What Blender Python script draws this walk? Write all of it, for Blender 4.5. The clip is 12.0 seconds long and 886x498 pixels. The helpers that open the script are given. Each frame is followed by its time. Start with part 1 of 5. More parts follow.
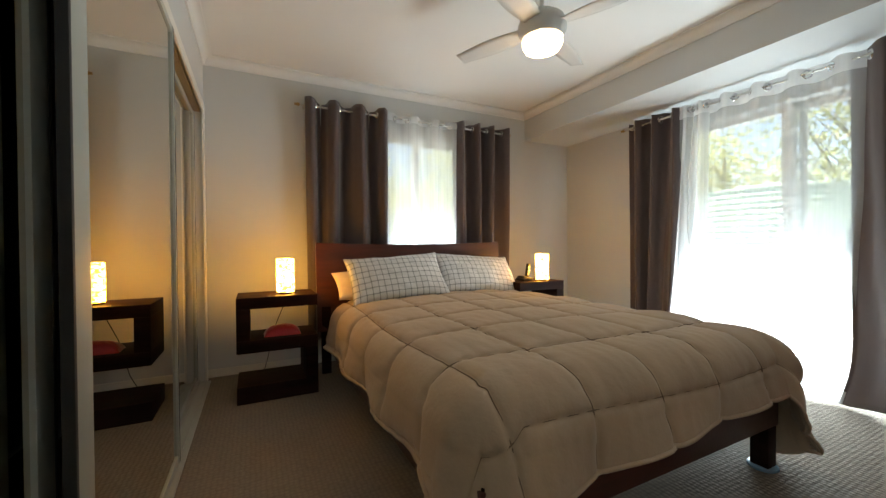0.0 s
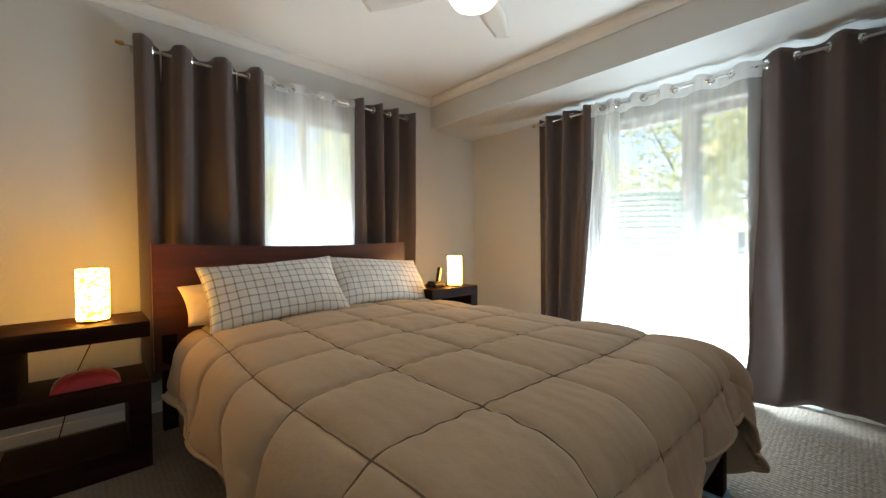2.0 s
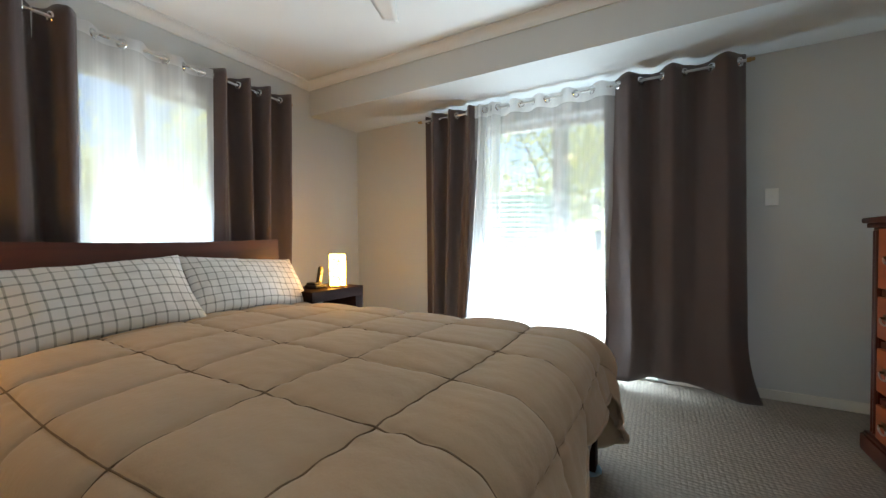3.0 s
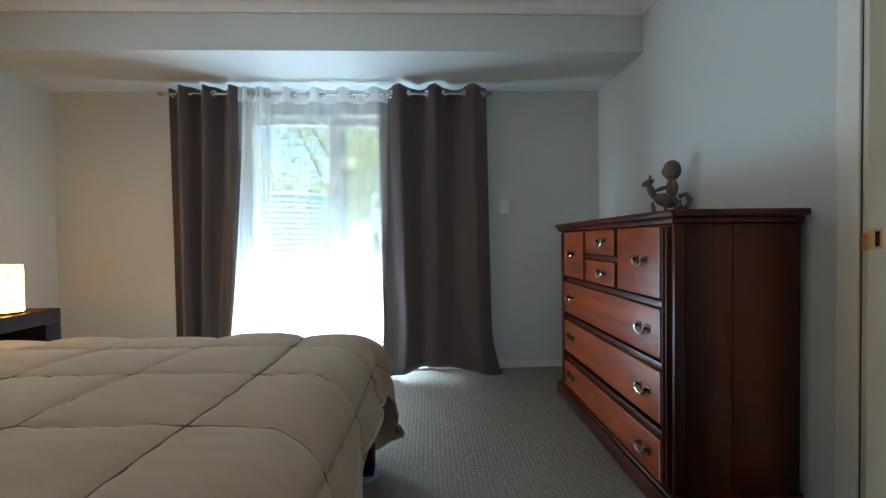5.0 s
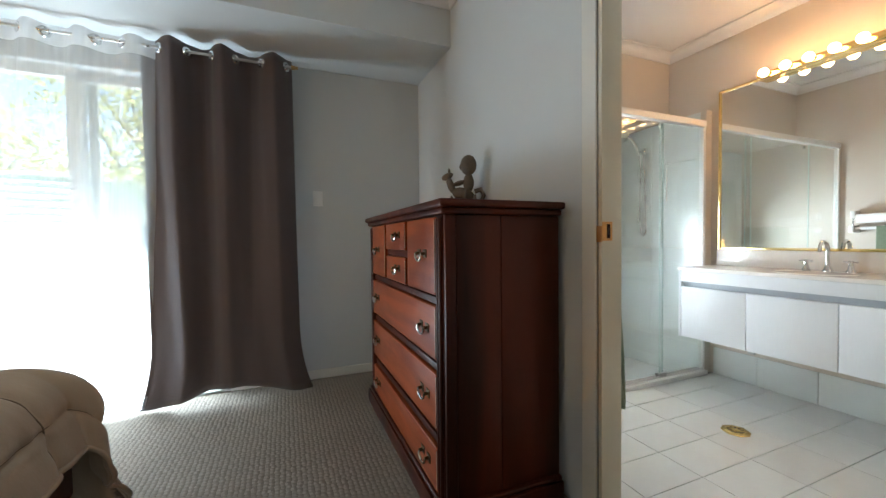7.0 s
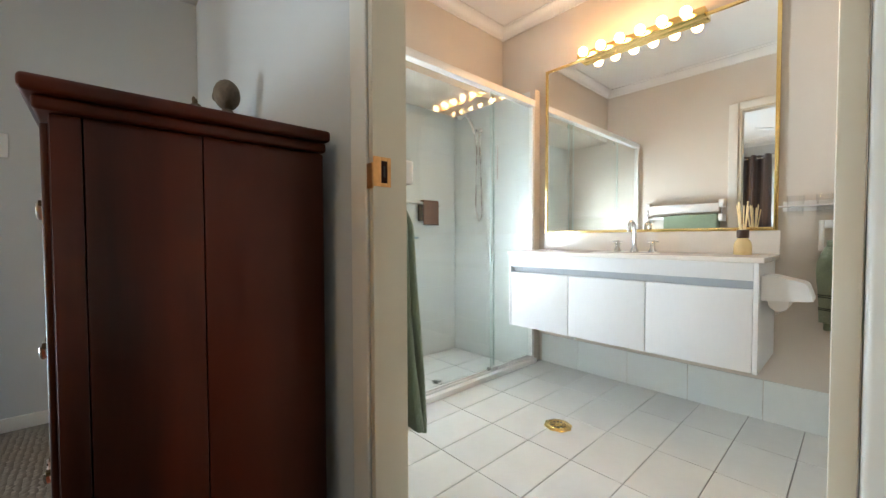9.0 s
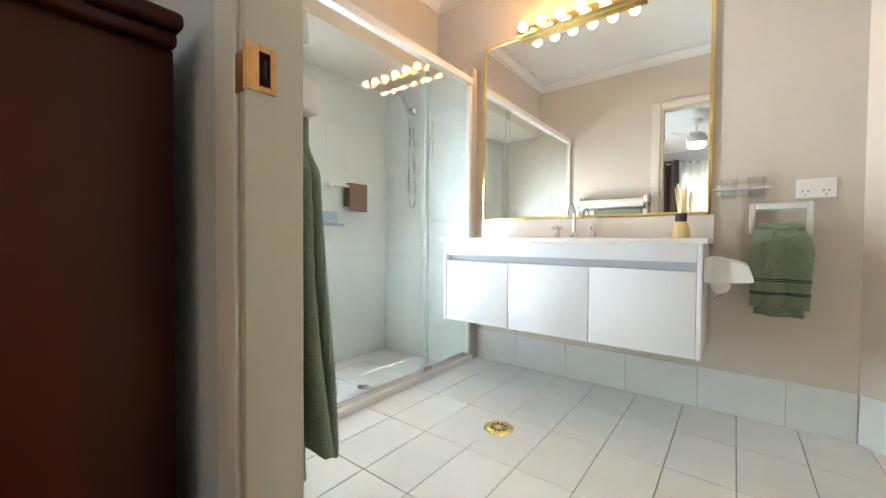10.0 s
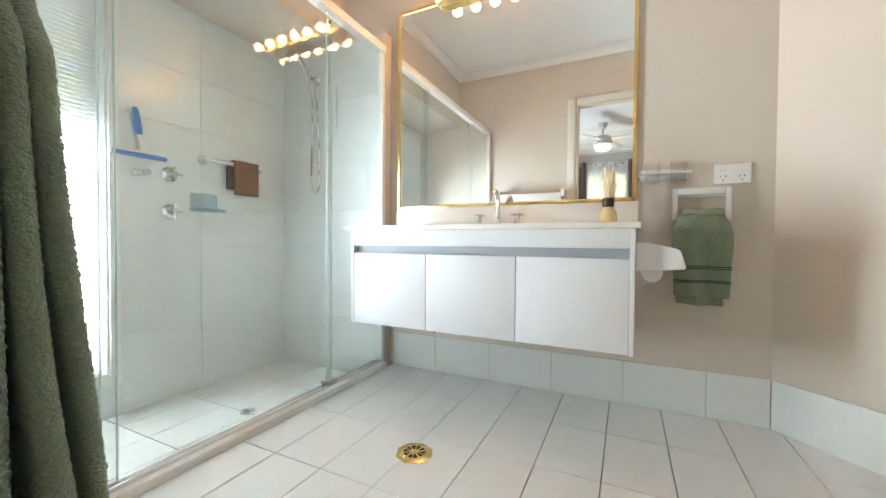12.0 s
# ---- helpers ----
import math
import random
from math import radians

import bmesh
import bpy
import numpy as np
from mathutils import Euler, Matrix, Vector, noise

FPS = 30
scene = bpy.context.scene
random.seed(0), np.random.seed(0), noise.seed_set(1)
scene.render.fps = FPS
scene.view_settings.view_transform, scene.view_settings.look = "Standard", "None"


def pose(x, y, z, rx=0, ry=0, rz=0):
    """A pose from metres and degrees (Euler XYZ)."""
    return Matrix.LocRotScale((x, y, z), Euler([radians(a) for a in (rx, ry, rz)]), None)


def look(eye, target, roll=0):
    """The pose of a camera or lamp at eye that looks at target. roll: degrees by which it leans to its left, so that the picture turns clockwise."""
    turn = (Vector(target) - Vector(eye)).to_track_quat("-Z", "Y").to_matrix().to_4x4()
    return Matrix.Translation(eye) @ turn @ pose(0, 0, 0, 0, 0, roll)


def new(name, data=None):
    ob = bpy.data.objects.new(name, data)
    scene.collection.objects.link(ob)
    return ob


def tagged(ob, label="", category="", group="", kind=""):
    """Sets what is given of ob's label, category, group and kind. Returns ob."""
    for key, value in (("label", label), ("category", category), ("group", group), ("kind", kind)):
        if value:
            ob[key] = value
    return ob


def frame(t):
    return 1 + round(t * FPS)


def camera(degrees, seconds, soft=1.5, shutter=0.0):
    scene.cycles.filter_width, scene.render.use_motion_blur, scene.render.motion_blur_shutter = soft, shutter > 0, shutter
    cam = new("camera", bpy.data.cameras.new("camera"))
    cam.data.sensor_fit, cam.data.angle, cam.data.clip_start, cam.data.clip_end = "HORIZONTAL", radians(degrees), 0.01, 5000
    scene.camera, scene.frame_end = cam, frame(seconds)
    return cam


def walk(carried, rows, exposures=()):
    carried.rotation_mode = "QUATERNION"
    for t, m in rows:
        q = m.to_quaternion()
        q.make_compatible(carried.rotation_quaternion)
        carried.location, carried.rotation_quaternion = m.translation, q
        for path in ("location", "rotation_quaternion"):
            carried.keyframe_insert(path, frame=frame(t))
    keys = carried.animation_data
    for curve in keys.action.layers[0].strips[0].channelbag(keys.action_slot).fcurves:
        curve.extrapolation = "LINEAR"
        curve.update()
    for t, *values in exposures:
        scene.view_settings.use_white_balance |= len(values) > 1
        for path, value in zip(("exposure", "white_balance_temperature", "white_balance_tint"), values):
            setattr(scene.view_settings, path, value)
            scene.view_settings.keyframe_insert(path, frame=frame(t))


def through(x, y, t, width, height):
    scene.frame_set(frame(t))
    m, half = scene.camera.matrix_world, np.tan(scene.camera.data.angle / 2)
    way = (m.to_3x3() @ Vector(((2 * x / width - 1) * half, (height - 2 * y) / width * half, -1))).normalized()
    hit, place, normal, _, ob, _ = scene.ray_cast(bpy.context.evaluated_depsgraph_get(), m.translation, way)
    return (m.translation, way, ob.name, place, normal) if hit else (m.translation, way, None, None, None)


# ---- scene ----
cam = camera(98.9, 12.0, 1.4)
PATH = [
    (0, (0.31, 0.256, 1.137), (1.202, 2.047, 1.118), -0.5),
    (0.5, (0.336, 0.409, 1.131), (1.24, 2.193, 1.11), -0.6),
    (1, (0.391, 0.575, 1.133), (1.389, 2.308, 1.109), -0.6),
    (1.5, (0.462, 0.715, 1.149), (1.629, 2.338, 1.122), -0.6),
    (2, (0.528, 0.827, 1.162), (1.888, 2.293, 1.13), -0.5),
    (2.5, (0.573, 0.898, 1.159), (2.139, 2.142, 1.12), -0.4),
    (3, (0.63, 0.949, 1.145), (2.368, 1.937, 1.104), -0.4),
    (3.2, (0.654, 0.984, 1.135), (2.448, 1.868, 1.105), -0.2),
    (4.8, (0.751, 0.953, 1.148), (2.75, 0.975, 1.105), -0.6),
    (5, (0.758, 0.922, 1.143), (2.756, 0.853, 1.102), -0.8),
    (5.5, (0.783, 0.843, 1.132), (2.768, 0.599, 1.086), -0.7),
    (6, (0.824, 0.757, 1.124), (2.781, 0.35, 1.078), -0.8),
    (6.5, (0.876, 0.646, 1.114), (2.791, 0.068, 1.061), -0.7),
    (7, (0.939, 0.497, 1.105), (2.786, -0.27, 1.056), -0.6),
    (7.2, (0.957, 0.43, 1.092), (2.77, -0.413, 1.047), -0.6),
    (8.8, (1.208, -0.064, 0.977), (2.728, -1.363, 0.925), -0.1),
    (9, (1.239, -0.107, 0.971), (2.718, -1.453, 0.914), -0.2),
    (9.5, (1.323, -0.226, 0.895), (2.692, -1.684, 0.846), 0.1),
    (10, (1.423, -0.317, 0.866), (2.644, -1.9, 0.819), 0.4),
    (10.5, (1.457, -0.439, 0.853), (2.56, -2.107, 0.808), 0.3),
    (11, (1.51, -0.502, 0.831), (2.514, -2.231, 0.787), 0.2),
    (11.5, (1.544, -0.559, 0.816), (2.47, -2.331, 0.774), 0.3),
    (12, (1.562, -0.615, 0.801), (2.432, -2.416, 0.761), 0.4),
]
EXPOSURES = [(0.0, 1.24, 7300, 11), (2.0, 1.30, 7100, 11), (3.2, 1.34, 6600, 9), (5.0, 1.22, 5850, 4), (6.0, 1.30, 5900, 5), (7.2, 1.55, 6750, 11), (9.2, 1.93, 6750, 11), (10.5, 2.03, 6700, 11), (12.0, 1.93, 6700, 11)]
walk(cam, [(t, look(eye, target, roll)) for t, eye, target, roll in PATH], EXPOSURES)

# ---- world, sun and large lights ----
world = bpy.data.worlds.new("sky")
scene.world = world
world.use_nodes = True
wn = world.node_tree.nodes
sky = wn.new("ShaderNodeTexSky")
sky.sky_type = "NISHITA"
sky.sun_disc = False
sky.sun_elevation, sky.sun_rotation = radians(62), radians(-110)
wn["Background"].inputs["Strength"].default_value = 0.15
world.node_tree.links.new(sky.outputs[0], wn["Background"].inputs["Color"])
sun = new("sun", bpy.data.lights.new("sun", "SUN"))
sun.data.energy, sun.data.angle, sun.data.color = 5.0, radians(0.5), (1.0, 0.95, 0.88)
sun.matrix_world = look((-8, 3, 16), (0, 0, 0))


def window_light(name, eye, target, w, h, watts, color):
    lamp = new(name, bpy.data.lights.new(name, "AREA"))
    lamp.data.shape, lamp.data.size, lamp.data.size_y = "RECTANGLE", w, h
    lamp.data.energy, lamp.data.color = watts, color
    lamp.matrix_world = look(eye, target)
    return lamp


window_light("glass_door_daylight", (4.33, 1.75, 0.38), (0, 0.7, 2.4), 1.5, 0.70, 64, (0.66, 0.85, 1.0))
window_light("bedroom_window_daylight", (1.95, 4.31, 1.10), (1.95, 0, 2.2), 1.15, 0.15, 8, (0.60, 0.80, 1.0))
window_light("shower_window_daylight", (4.01, -1.38, 0.72), (0, -1.9, 0.2), 0.40, 1.10, 46, (0.76, 0.88, 1.0))


# ---- materials ----
def material(name, color, rough=0.6, metal=0.0, grain=0.06, scale=8.0, fine=0.03, fine_scale=90.0, bump=0.1, bump_scale=120.0,
             stretch=(1, 1, 1), coat=0.0, sheen=0.0, per_piece=0.0):
    """A surface with colour variation at two scales, roughness variation and fine relief."""
    m = bpy.data.materials.new(name)
    m.use_nodes = True
    nt = m.node_tree
    n, l = nt.nodes, nt.links
    b = n["Principled BSDF"]
    co = n.new("ShaderNodeTexCoord")
    mp = n.new("ShaderNodeMapping")
    mp.inputs["Scale"].default_value = stretch
    l.new(co.outputs["Object"], mp.inputs["Vector"])
    big, small = n.new("ShaderNodeTexNoise"), n.new("ShaderNodeTexNoise")
    big.inputs["Scale"].default_value, small.inputs["Scale"].default_value = scale, fine_scale
    big.inputs["Detail"].default_value, small.inputs["Detail"].default_value = 5, 3
    l.new(mp.outputs[0], big.inputs["Vector"])
    l.new(mp.outputs[0], small.inputs["Vector"])
    add = n.new("ShaderNodeMath"); add.operation = "MULTIPLY_ADD"
    l.new(big.outputs["Fac"], add.inputs[0])
    add.inputs[1].default_value, add.inputs[2].default_value = 2 * grain, 1 - grain - fine
    add2 = n.new("ShaderNodeMath"); add2.operation = "MULTIPLY_ADD"
    l.new(small.outputs["Fac"], add2.inputs[0])
    add2.inputs[1].default_value = 2 * fine
    l.new(add.outputs[0], add2.inputs[2])
    last = add2
    if per_piece:
        info = n.new("ShaderNodeObjectInfo")
        p = n.new("ShaderNodeMath"); p.operation = "MULTIPLY_ADD"
        l.new(info.outputs["Random"], p.inputs[0])
        p.inputs[1].default_value = per_piece
        l.new(last.outputs[0], p.inputs[2])
        last = p
    sc = n.new("ShaderNodeVectorMath"); sc.operation = "SCALE"
    sc.inputs[0].default_value = color
    l.new(last.outputs[0], sc.inputs["Scale"])
    l.new(sc.outputs[0], b.inputs["Base Color"])
    rr = n.new("ShaderNodeMapRange")
    rr.inputs["To Min"].default_value, rr.inputs["To Max"].default_value = max(0.02, rough - 0.06), min(1, rough + 0.06)
    l.new(big.outputs["Fac"], rr.inputs["Value"])
    l.new(rr.outputs[0], b.inputs["Roughness"])
    b.inputs["Metallic"].default_value = metal
    b.inputs["Coat Weight"].default_value = coat
    b.inputs["Sheen Weight"].default_value = sheen
    if bump:
        bt = n.new("ShaderNodeTexNoise")
        bt.inputs["Scale"].default_value, bt.inputs["Detail"].default_value = bump_scale, 4
        l.new(mp.outputs[0], bt.inputs["Vector"])
        bp = n.new("ShaderNodeBump")
        bp.inputs["Strength"].default_value, bp.inputs["Distance"].default_value = bump, 0.01
        l.new(bt.outputs["Fac"], bp.inputs["Height"])
        l.new(bp.outputs[0], b.inputs["Normal"])
    return m


def glow(name, color, strength, pattern=False):
    """A lamp surface that gives off light, with a torn-paper pattern for the lamp shades."""
    m = bpy.data.materials.new(name)
    m.use_nodes = True
    n, l = m.node_tree.nodes, m.node_tree.links
    b = n["Principled BSDF"]
    b.inputs["Base Color"].default_value = (0.8, 0.75, 0.6, 1)
    b.inputs["Emission Color"].default_value = (*color, 1)
    b.inputs["Emission Strength"].default_value = strength
    if pattern:
        co = n.new("ShaderNodeTexCoord")
        mp = n.new("ShaderNodeMapping")
        mp.inputs["Scale"].default_value = (1, 1, 2.2)
        no = n.new("ShaderNodeTexNoise")
        no.inputs["Scale"].default_value, no.inputs["Detail"].default_value, no.inputs["Distortion"].default_value = 26, 3, 1.2
        ra = n.new("ShaderNodeValToRGB")
        ra.color_ramp.elements[0].position, ra.color_ramp.elements[1].position = 0.44, 0.56
        ra.color_ramp.elements[0].color = (0.26, 0.095, 0.006, 1)
        ra.color_ramp.elements[1].color = (1.25, 0.60, 0.085, 1)
        l.new(co.outputs["Object"], mp.inputs[0]); l.new(mp.outputs[0], no.inputs["Vector"])
        l.new(no.outputs["Fac"], ra.inputs[0]); l.new(ra.outputs[0], b.inputs["Emission Color"])
    return m


def clear_glass(name, tint=(0.98, 0.995, 0.99), gloss=0.03):
    """Thin pane: mostly clear, with a real reflection that grows at grazing angles."""
    m = bpy.data.materials.new(name)
    m.use_nodes = True
    n, l = m.node_tree.nodes, m.node_tree.links
    n.remove(n["Principled BSDF"])
    tr, gl, mx, fr = n.new("ShaderNodeBsdfTransparent"), n.new("ShaderNodeBsdfGlossy"), n.new("ShaderNodeMixShader"), n.new("ShaderNodeLayerWeight")
    tr.inputs["Color"].default_value = (*tint, 1)
    gl.inputs["Roughness"].default_value = 0.01
    fr.inputs["Blend"].default_value = 0.5
    po = n.new("ShaderNodeMath"); po.operation = "POWER"; po.inputs[1].default_value = 4.0
    ad = n.new("ShaderNodeMath"); ad.operation = "MULTIPLY_ADD"; ad.inputs[1].default_value, ad.inputs[2].default_value = 0.6, gloss
    l.new(fr.outputs["Facing"], po.inputs[0]); l.new(po.outputs[0], ad.inputs[0]); l.new(ad.outputs[0], mx.inputs[0])
    l.new(tr.outputs[0], mx.inputs[1]); l.new(gl.outputs[0], mx.inputs[2])
    l.new(mx.outputs[0], n["Material Output"].inputs[0])
    return m


def sheer_cloth(name, thin, thick, through=0.42):
    m = bpy.data.materials.new(name)
    m.use_nodes = True
    n, l = m.node_tree.nodes, m.node_tree.links
    n.remove(n["Principled BSDF"])
    tr, di, tl = n.new("ShaderNodeBsdfTransparent"), n.new("ShaderNodeBsdfDiffuse"), n.new("ShaderNodeBsdfTranslucent")
    m1, m2 = n.new("ShaderNodeMixShader"), n.new("ShaderNodeMixShader")
    no, mr = n.new("ShaderNodeTexNoise"), n.new("ShaderNodeMapRange")
    co, mp = n.new("ShaderNodeTexCoord"), n.new("ShaderNodeMapping")
    mp.inputs["Scale"].default_value = (14, 14, 0.12)
    no.inputs["Scale"].default_value = 3.0
    l.new(co.outputs["Object"], mp.inputs[0]); l.new(mp.outputs[0], no.inputs["Vector"]); l.new(no.outputs["Fac"], mr.inputs[0])
    mr.inputs["To Min"].default_value, mr.inputs["To Max"].default_value = thin, thick
    di.inputs["Color"].default_value = tl.inputs["Color"].default_value = (0.88, 0.89, 0.9, 1)
    m1.inputs[0].default_value = through
    l.new(di.outputs[0], m1.inputs[1]); l.new(tl.outputs[0], m1.inputs[2])
    l.new(mr.outputs[0], m2.inputs[0]); l.new(tr.outputs[0], m2.inputs[1]); l.new(m1.outputs[0], m2.inputs[2])
    l.new(m2.outputs[0], n["Material Output"].inputs[0])
    return m


def mirror_glass(name, tint=(0.86, 0.88, 0.87)):
    m = bpy.data.materials.new(name)
    m.use_nodes = True
    b = m.node_tree.nodes["Principled BSDF"]
    b.inputs["Base Color"].default_value = (*tint, 1)
    b.inputs["Metallic"].default_value, b.inputs["Roughness"].default_value = 1.0, 0.008
    return m


def checked_cotton(name):
    """White cotton with a window-pane check in grey-green lines, laid out on the pillow's UV map."""
    m = material(name, (0.72, 0.72, 0.72), 0.85, bump=0.25, bump_scale=300, sheen=0.3)
    n, l = m.node_tree.nodes, m.node_tree.links
    b = n["Principled BSDF"]
    uv, sep = n.new("ShaderNodeUVMap"), n.new("ShaderNodeSeparateXYZ")
    uv.uv_map = "UVMap"
    l.new(uv.outputs[0], sep.inputs[0])
    lines = []
    for axis, count in (("X", 16), ("Y", 8.5)):
        mu, fr, cmp = n.new("ShaderNodeMath"), n.new("ShaderNodeMath"), n.new("ShaderNodeMath")
        mu.operation, fr.operation, cmp.operation = "MULTIPLY", "FRACT", "LESS_THAN"
        mu.inputs[1].default_value, cmp.inputs[1].default_value = count, 0.17
        l.new(sep.outputs[axis], mu.inputs[0]); l.new(mu.outputs[0], fr.inputs[0]); l.new(fr.outputs[0], cmp.inputs[0])
        lines.append(cmp)
    ad = n.new("ShaderNodeMath"); ad.operation = "ADD"
    l.new(lines[0].outputs[0], ad.inputs[0]); l.new(lines[1].outputs[0], ad.inputs[1])
    sc = n.new("ShaderNodeMath"); sc.operation = "MULTIPLY"; sc.inputs[1].default_value = 0.55
    sc.use_clamp = True
    l.new(ad.outputs[0], sc.inputs[0])
    mix = n.new("ShaderNodeMix"); mix.data_type = "RGBA"
    l.new(sc.outputs[0], mix.inputs["Factor"])
    l.new(b.inputs["Base Color"].links[0].from_socket, mix.inputs["A"])
    mix.inputs["B"].default_value = (0.16, 0.18, 0.17, 1)
    l.new(mix.outputs["Result"], b.inputs["Base Color"])
    return m


def carpet_material(name):
    """Loop-pile carpet: small staggered tufts in relief, grey-beige, with soft wear."""
    m = material(name, (0.238, 0.197, 0.153), 0.95, grain=0.14, scale=2.5, fine=0.10, fine_scale=160, bump=0)
    n, l = m.node_tree.nodes, m.node_tree.links
    b = n["Principled BSDF"]
    co = n.new("ShaderNodeTexCoord")
    vo = n.new("ShaderNodeTexVoronoi")
    vo.inputs["Scale"].default_value, vo.inputs["Randomness"].default_value = 42, 0.35
    l.new(co.outputs["Object"], vo.inputs["Vector"])
    bp = n.new("ShaderNodeBump")
    bp.invert = True
    bp.inputs["Strength"].default_value, bp.inputs["Distance"].default_value = 0.7, 0.008
    l.new(vo.outputs["Distance"], bp.inputs["Height"]); l.new(bp.outputs[0], b.inputs["Normal"])
    # Shade in the gaps between tufts is put into the colour, following the relief.
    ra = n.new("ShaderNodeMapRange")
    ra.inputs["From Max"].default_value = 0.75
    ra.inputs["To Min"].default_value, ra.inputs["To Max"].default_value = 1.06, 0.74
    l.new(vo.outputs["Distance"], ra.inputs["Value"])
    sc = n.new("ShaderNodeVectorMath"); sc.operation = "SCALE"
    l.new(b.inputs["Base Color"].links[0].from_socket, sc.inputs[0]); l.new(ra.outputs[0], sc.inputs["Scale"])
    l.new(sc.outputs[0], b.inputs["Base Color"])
    return m


def wood_material(name, color, dark, rough=0.32, along="z", scale=3.0, coat=0.25):
    """Stained timber with streaky grain along one axis."""
    m = material(name, color, rough, coat=coat, bump=0.05, bump_scale=60)
    n, l = m.node_tree.nodes, m.node_tree.links
    b = n["Principled BSDF"]
    co, mp, no = n.new("ShaderNodeTexCoord"), n.new("ShaderNodeMapping"), n.new("ShaderNodeTexNoise")
    s = {"x": (0.12, 1, 1), "y": (1, 0.12, 1), "z": (1, 1, 0.12)}[along]
    mp.inputs["Scale"].default_value = [scale * v * 6 for v in s]
    no.inputs["Scale"].default_value, no.inputs["Detail"].default_value, no.inputs["Distortion"].default_value = 1.6, 6, 0.6
    l.new(co.outputs["Object"], mp.inputs[0]); l.new(mp.outputs[0], no.inputs["Vector"])
    ra = n.new("ShaderNodeValToRGB")
    ra.color_ramp.elements[0].position, ra.color_ramp.elements[1].position = 0.34, 0.66
    ra.color_ramp.elements[0].color, ra.color_ramp.elements[1].color = (*dark, 1), (*color, 1)
    l.new(no.outputs["Fac"], ra.inputs[0]); l.new(ra.outputs[0], b.inputs["Base Color"])
    return m


M_WALL = material("wall_paint", (0.575, 0.59, 0.585), 0.7, grain=0.025, scale=1.5, fine=0.01, bump=0.06, bump_scale=220)
M_CEIL = material("ceiling_paint", (0.78, 0.78, 0.76), 0.85, grain=0.02, scale=1.2, fine=0.01, bump=0.05, bump_scale=160)
M_TRIM = material("gloss_trim_paint", (0.72, 0.70, 0.64), 0.35, grain=0.04, scale=5, fine=0.01, bump=0.03, bump_scale=40)
M_CREAM = material("cream_trim_paint", (0.60, 0.54, 0.42), 0.4, grain=0.04, scale=5, fine=0.01, bump=0.03, bump_scale=40)
M_CARPET = carpet_material("loop_pile_carpet")
M_BATHWALL = material("bathroom_paint", (0.62, 0.56, 0.485), 0.6, grain=0.02, scale=1.5, fine=0.01, bump=0.05, bump_scale=200)
M_TILE = material("floor_tile_glaze", (0.735, 0.75, 0.735), 0.20, grain=0.07, scale=3, fine=0.03, fine_scale=30, bump=0.03, bump_scale=25, per_piece=0.06)
M_WTILE = material("wall_tile_glaze", (0.70, 0.735, 0.715), 0.16, grain=0.04, scale=4, fine=0.015, fine_scale=40, bump=0.02, bump_scale=15, per_piece=0.04)
M_GROUT = material("grout", (0.36, 0.36, 0.34), 0.9, grain=0.12, scale=20, bump=0.2)
M_WGROUT = material("pale_grout", (0.68, 0.68, 0.65), 0.9, grain=0.08, scale=20, bump=0.2)
M_CURTAIN = material("taupe_blockout_cloth", (0.090, 0.068, 0.069), 0.8, grain=0.05, scale=6, fine=0.05, fine_scale=300, bump=0.25, bump_scale=420, sheen=0.25)
M_SHEER = sheer_cloth("white_sheer_cloth", 0.30, 0.40)
M_SHEER_THICK = sheer_cloth("dense_white_sheer_cloth", 0.46, 0.72, 0.62)
M_HEADER = sheer_cloth("white_header_cloth", 0.72, 0.84, 0.75)
M_CHROME = material("chrome", (0.75, 0.76, 0.78), 0.12, metal=1, grain=0.02, bump=0)
M_STEEL = material("brushed_steel", (0.55, 0.55, 0.54), 0.28, metal=1, grain=0.05, bump=0.02)
M_BRASS = material("old_brass", (0.45, 0.30, 0.13), 0.35, metal=1, grain=0.2, scale=40, bump=0.1)
M_COPPER = material("worn_copper_plate", (0.62, 0.33, 0.13), 0.38, metal=0.9, grain=0.3, scale=60, bump=0.15)
M_GOLD = material("polished_gold_trim", (0.85, 0.62, 0.25), 0.18, metal=1, grain=0.05, bump=0.02)
M_ALU = material("satin_aluminium", (0.38, 0.40, 0.365), 0.45, metal=0.0, grain=0.04, stretch=(1, 1, 0.05), bump=0.03)
M_BLACK = material("black_rubber", (0.015, 0.015, 0.016), 0.6, grain=0.2, bump=0.05)
M_MIRROR = mirror_glass("silvered_mirror")
M_BRONZE = mirror_glass("bronze_mirror", (0.66, 0.62, 0.53))
M_GLASS = clear_glass("clear_glass")
M_SHGLASS = clear_glass("shower_glass", (0.955, 0.98, 0.975), 0.05)
M_BEDWOOD = wood_material("dark_mahogany_stain", (0.072, 0.016, 0.010), (0.046, 0.010, 0.007), 0.4, "x", 2.0, 0.1)
M_TABWOOD = wood_material("black_brown_stain", (0.026, 0.010, 0.008), (0.014, 0.006, 0.005), 0.62, "x", 2.0, 0.0)
M_TABWOOD.node_tree.nodes["Principled BSDF"].inputs["Specular IOR Level"].default_value = 0.08
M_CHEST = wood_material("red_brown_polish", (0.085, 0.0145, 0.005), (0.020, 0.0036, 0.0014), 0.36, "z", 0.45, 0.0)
M_CHEST.node_tree.nodes["Principled BSDF"].inputs["Specular IOR Level"].default_value = 0.22
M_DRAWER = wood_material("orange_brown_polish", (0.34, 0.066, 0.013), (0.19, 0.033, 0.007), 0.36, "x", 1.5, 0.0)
M_DRAWER.node_tree.nodes["Principled BSDF"].inputs["Specular IOR Level"].default_value = 0.3
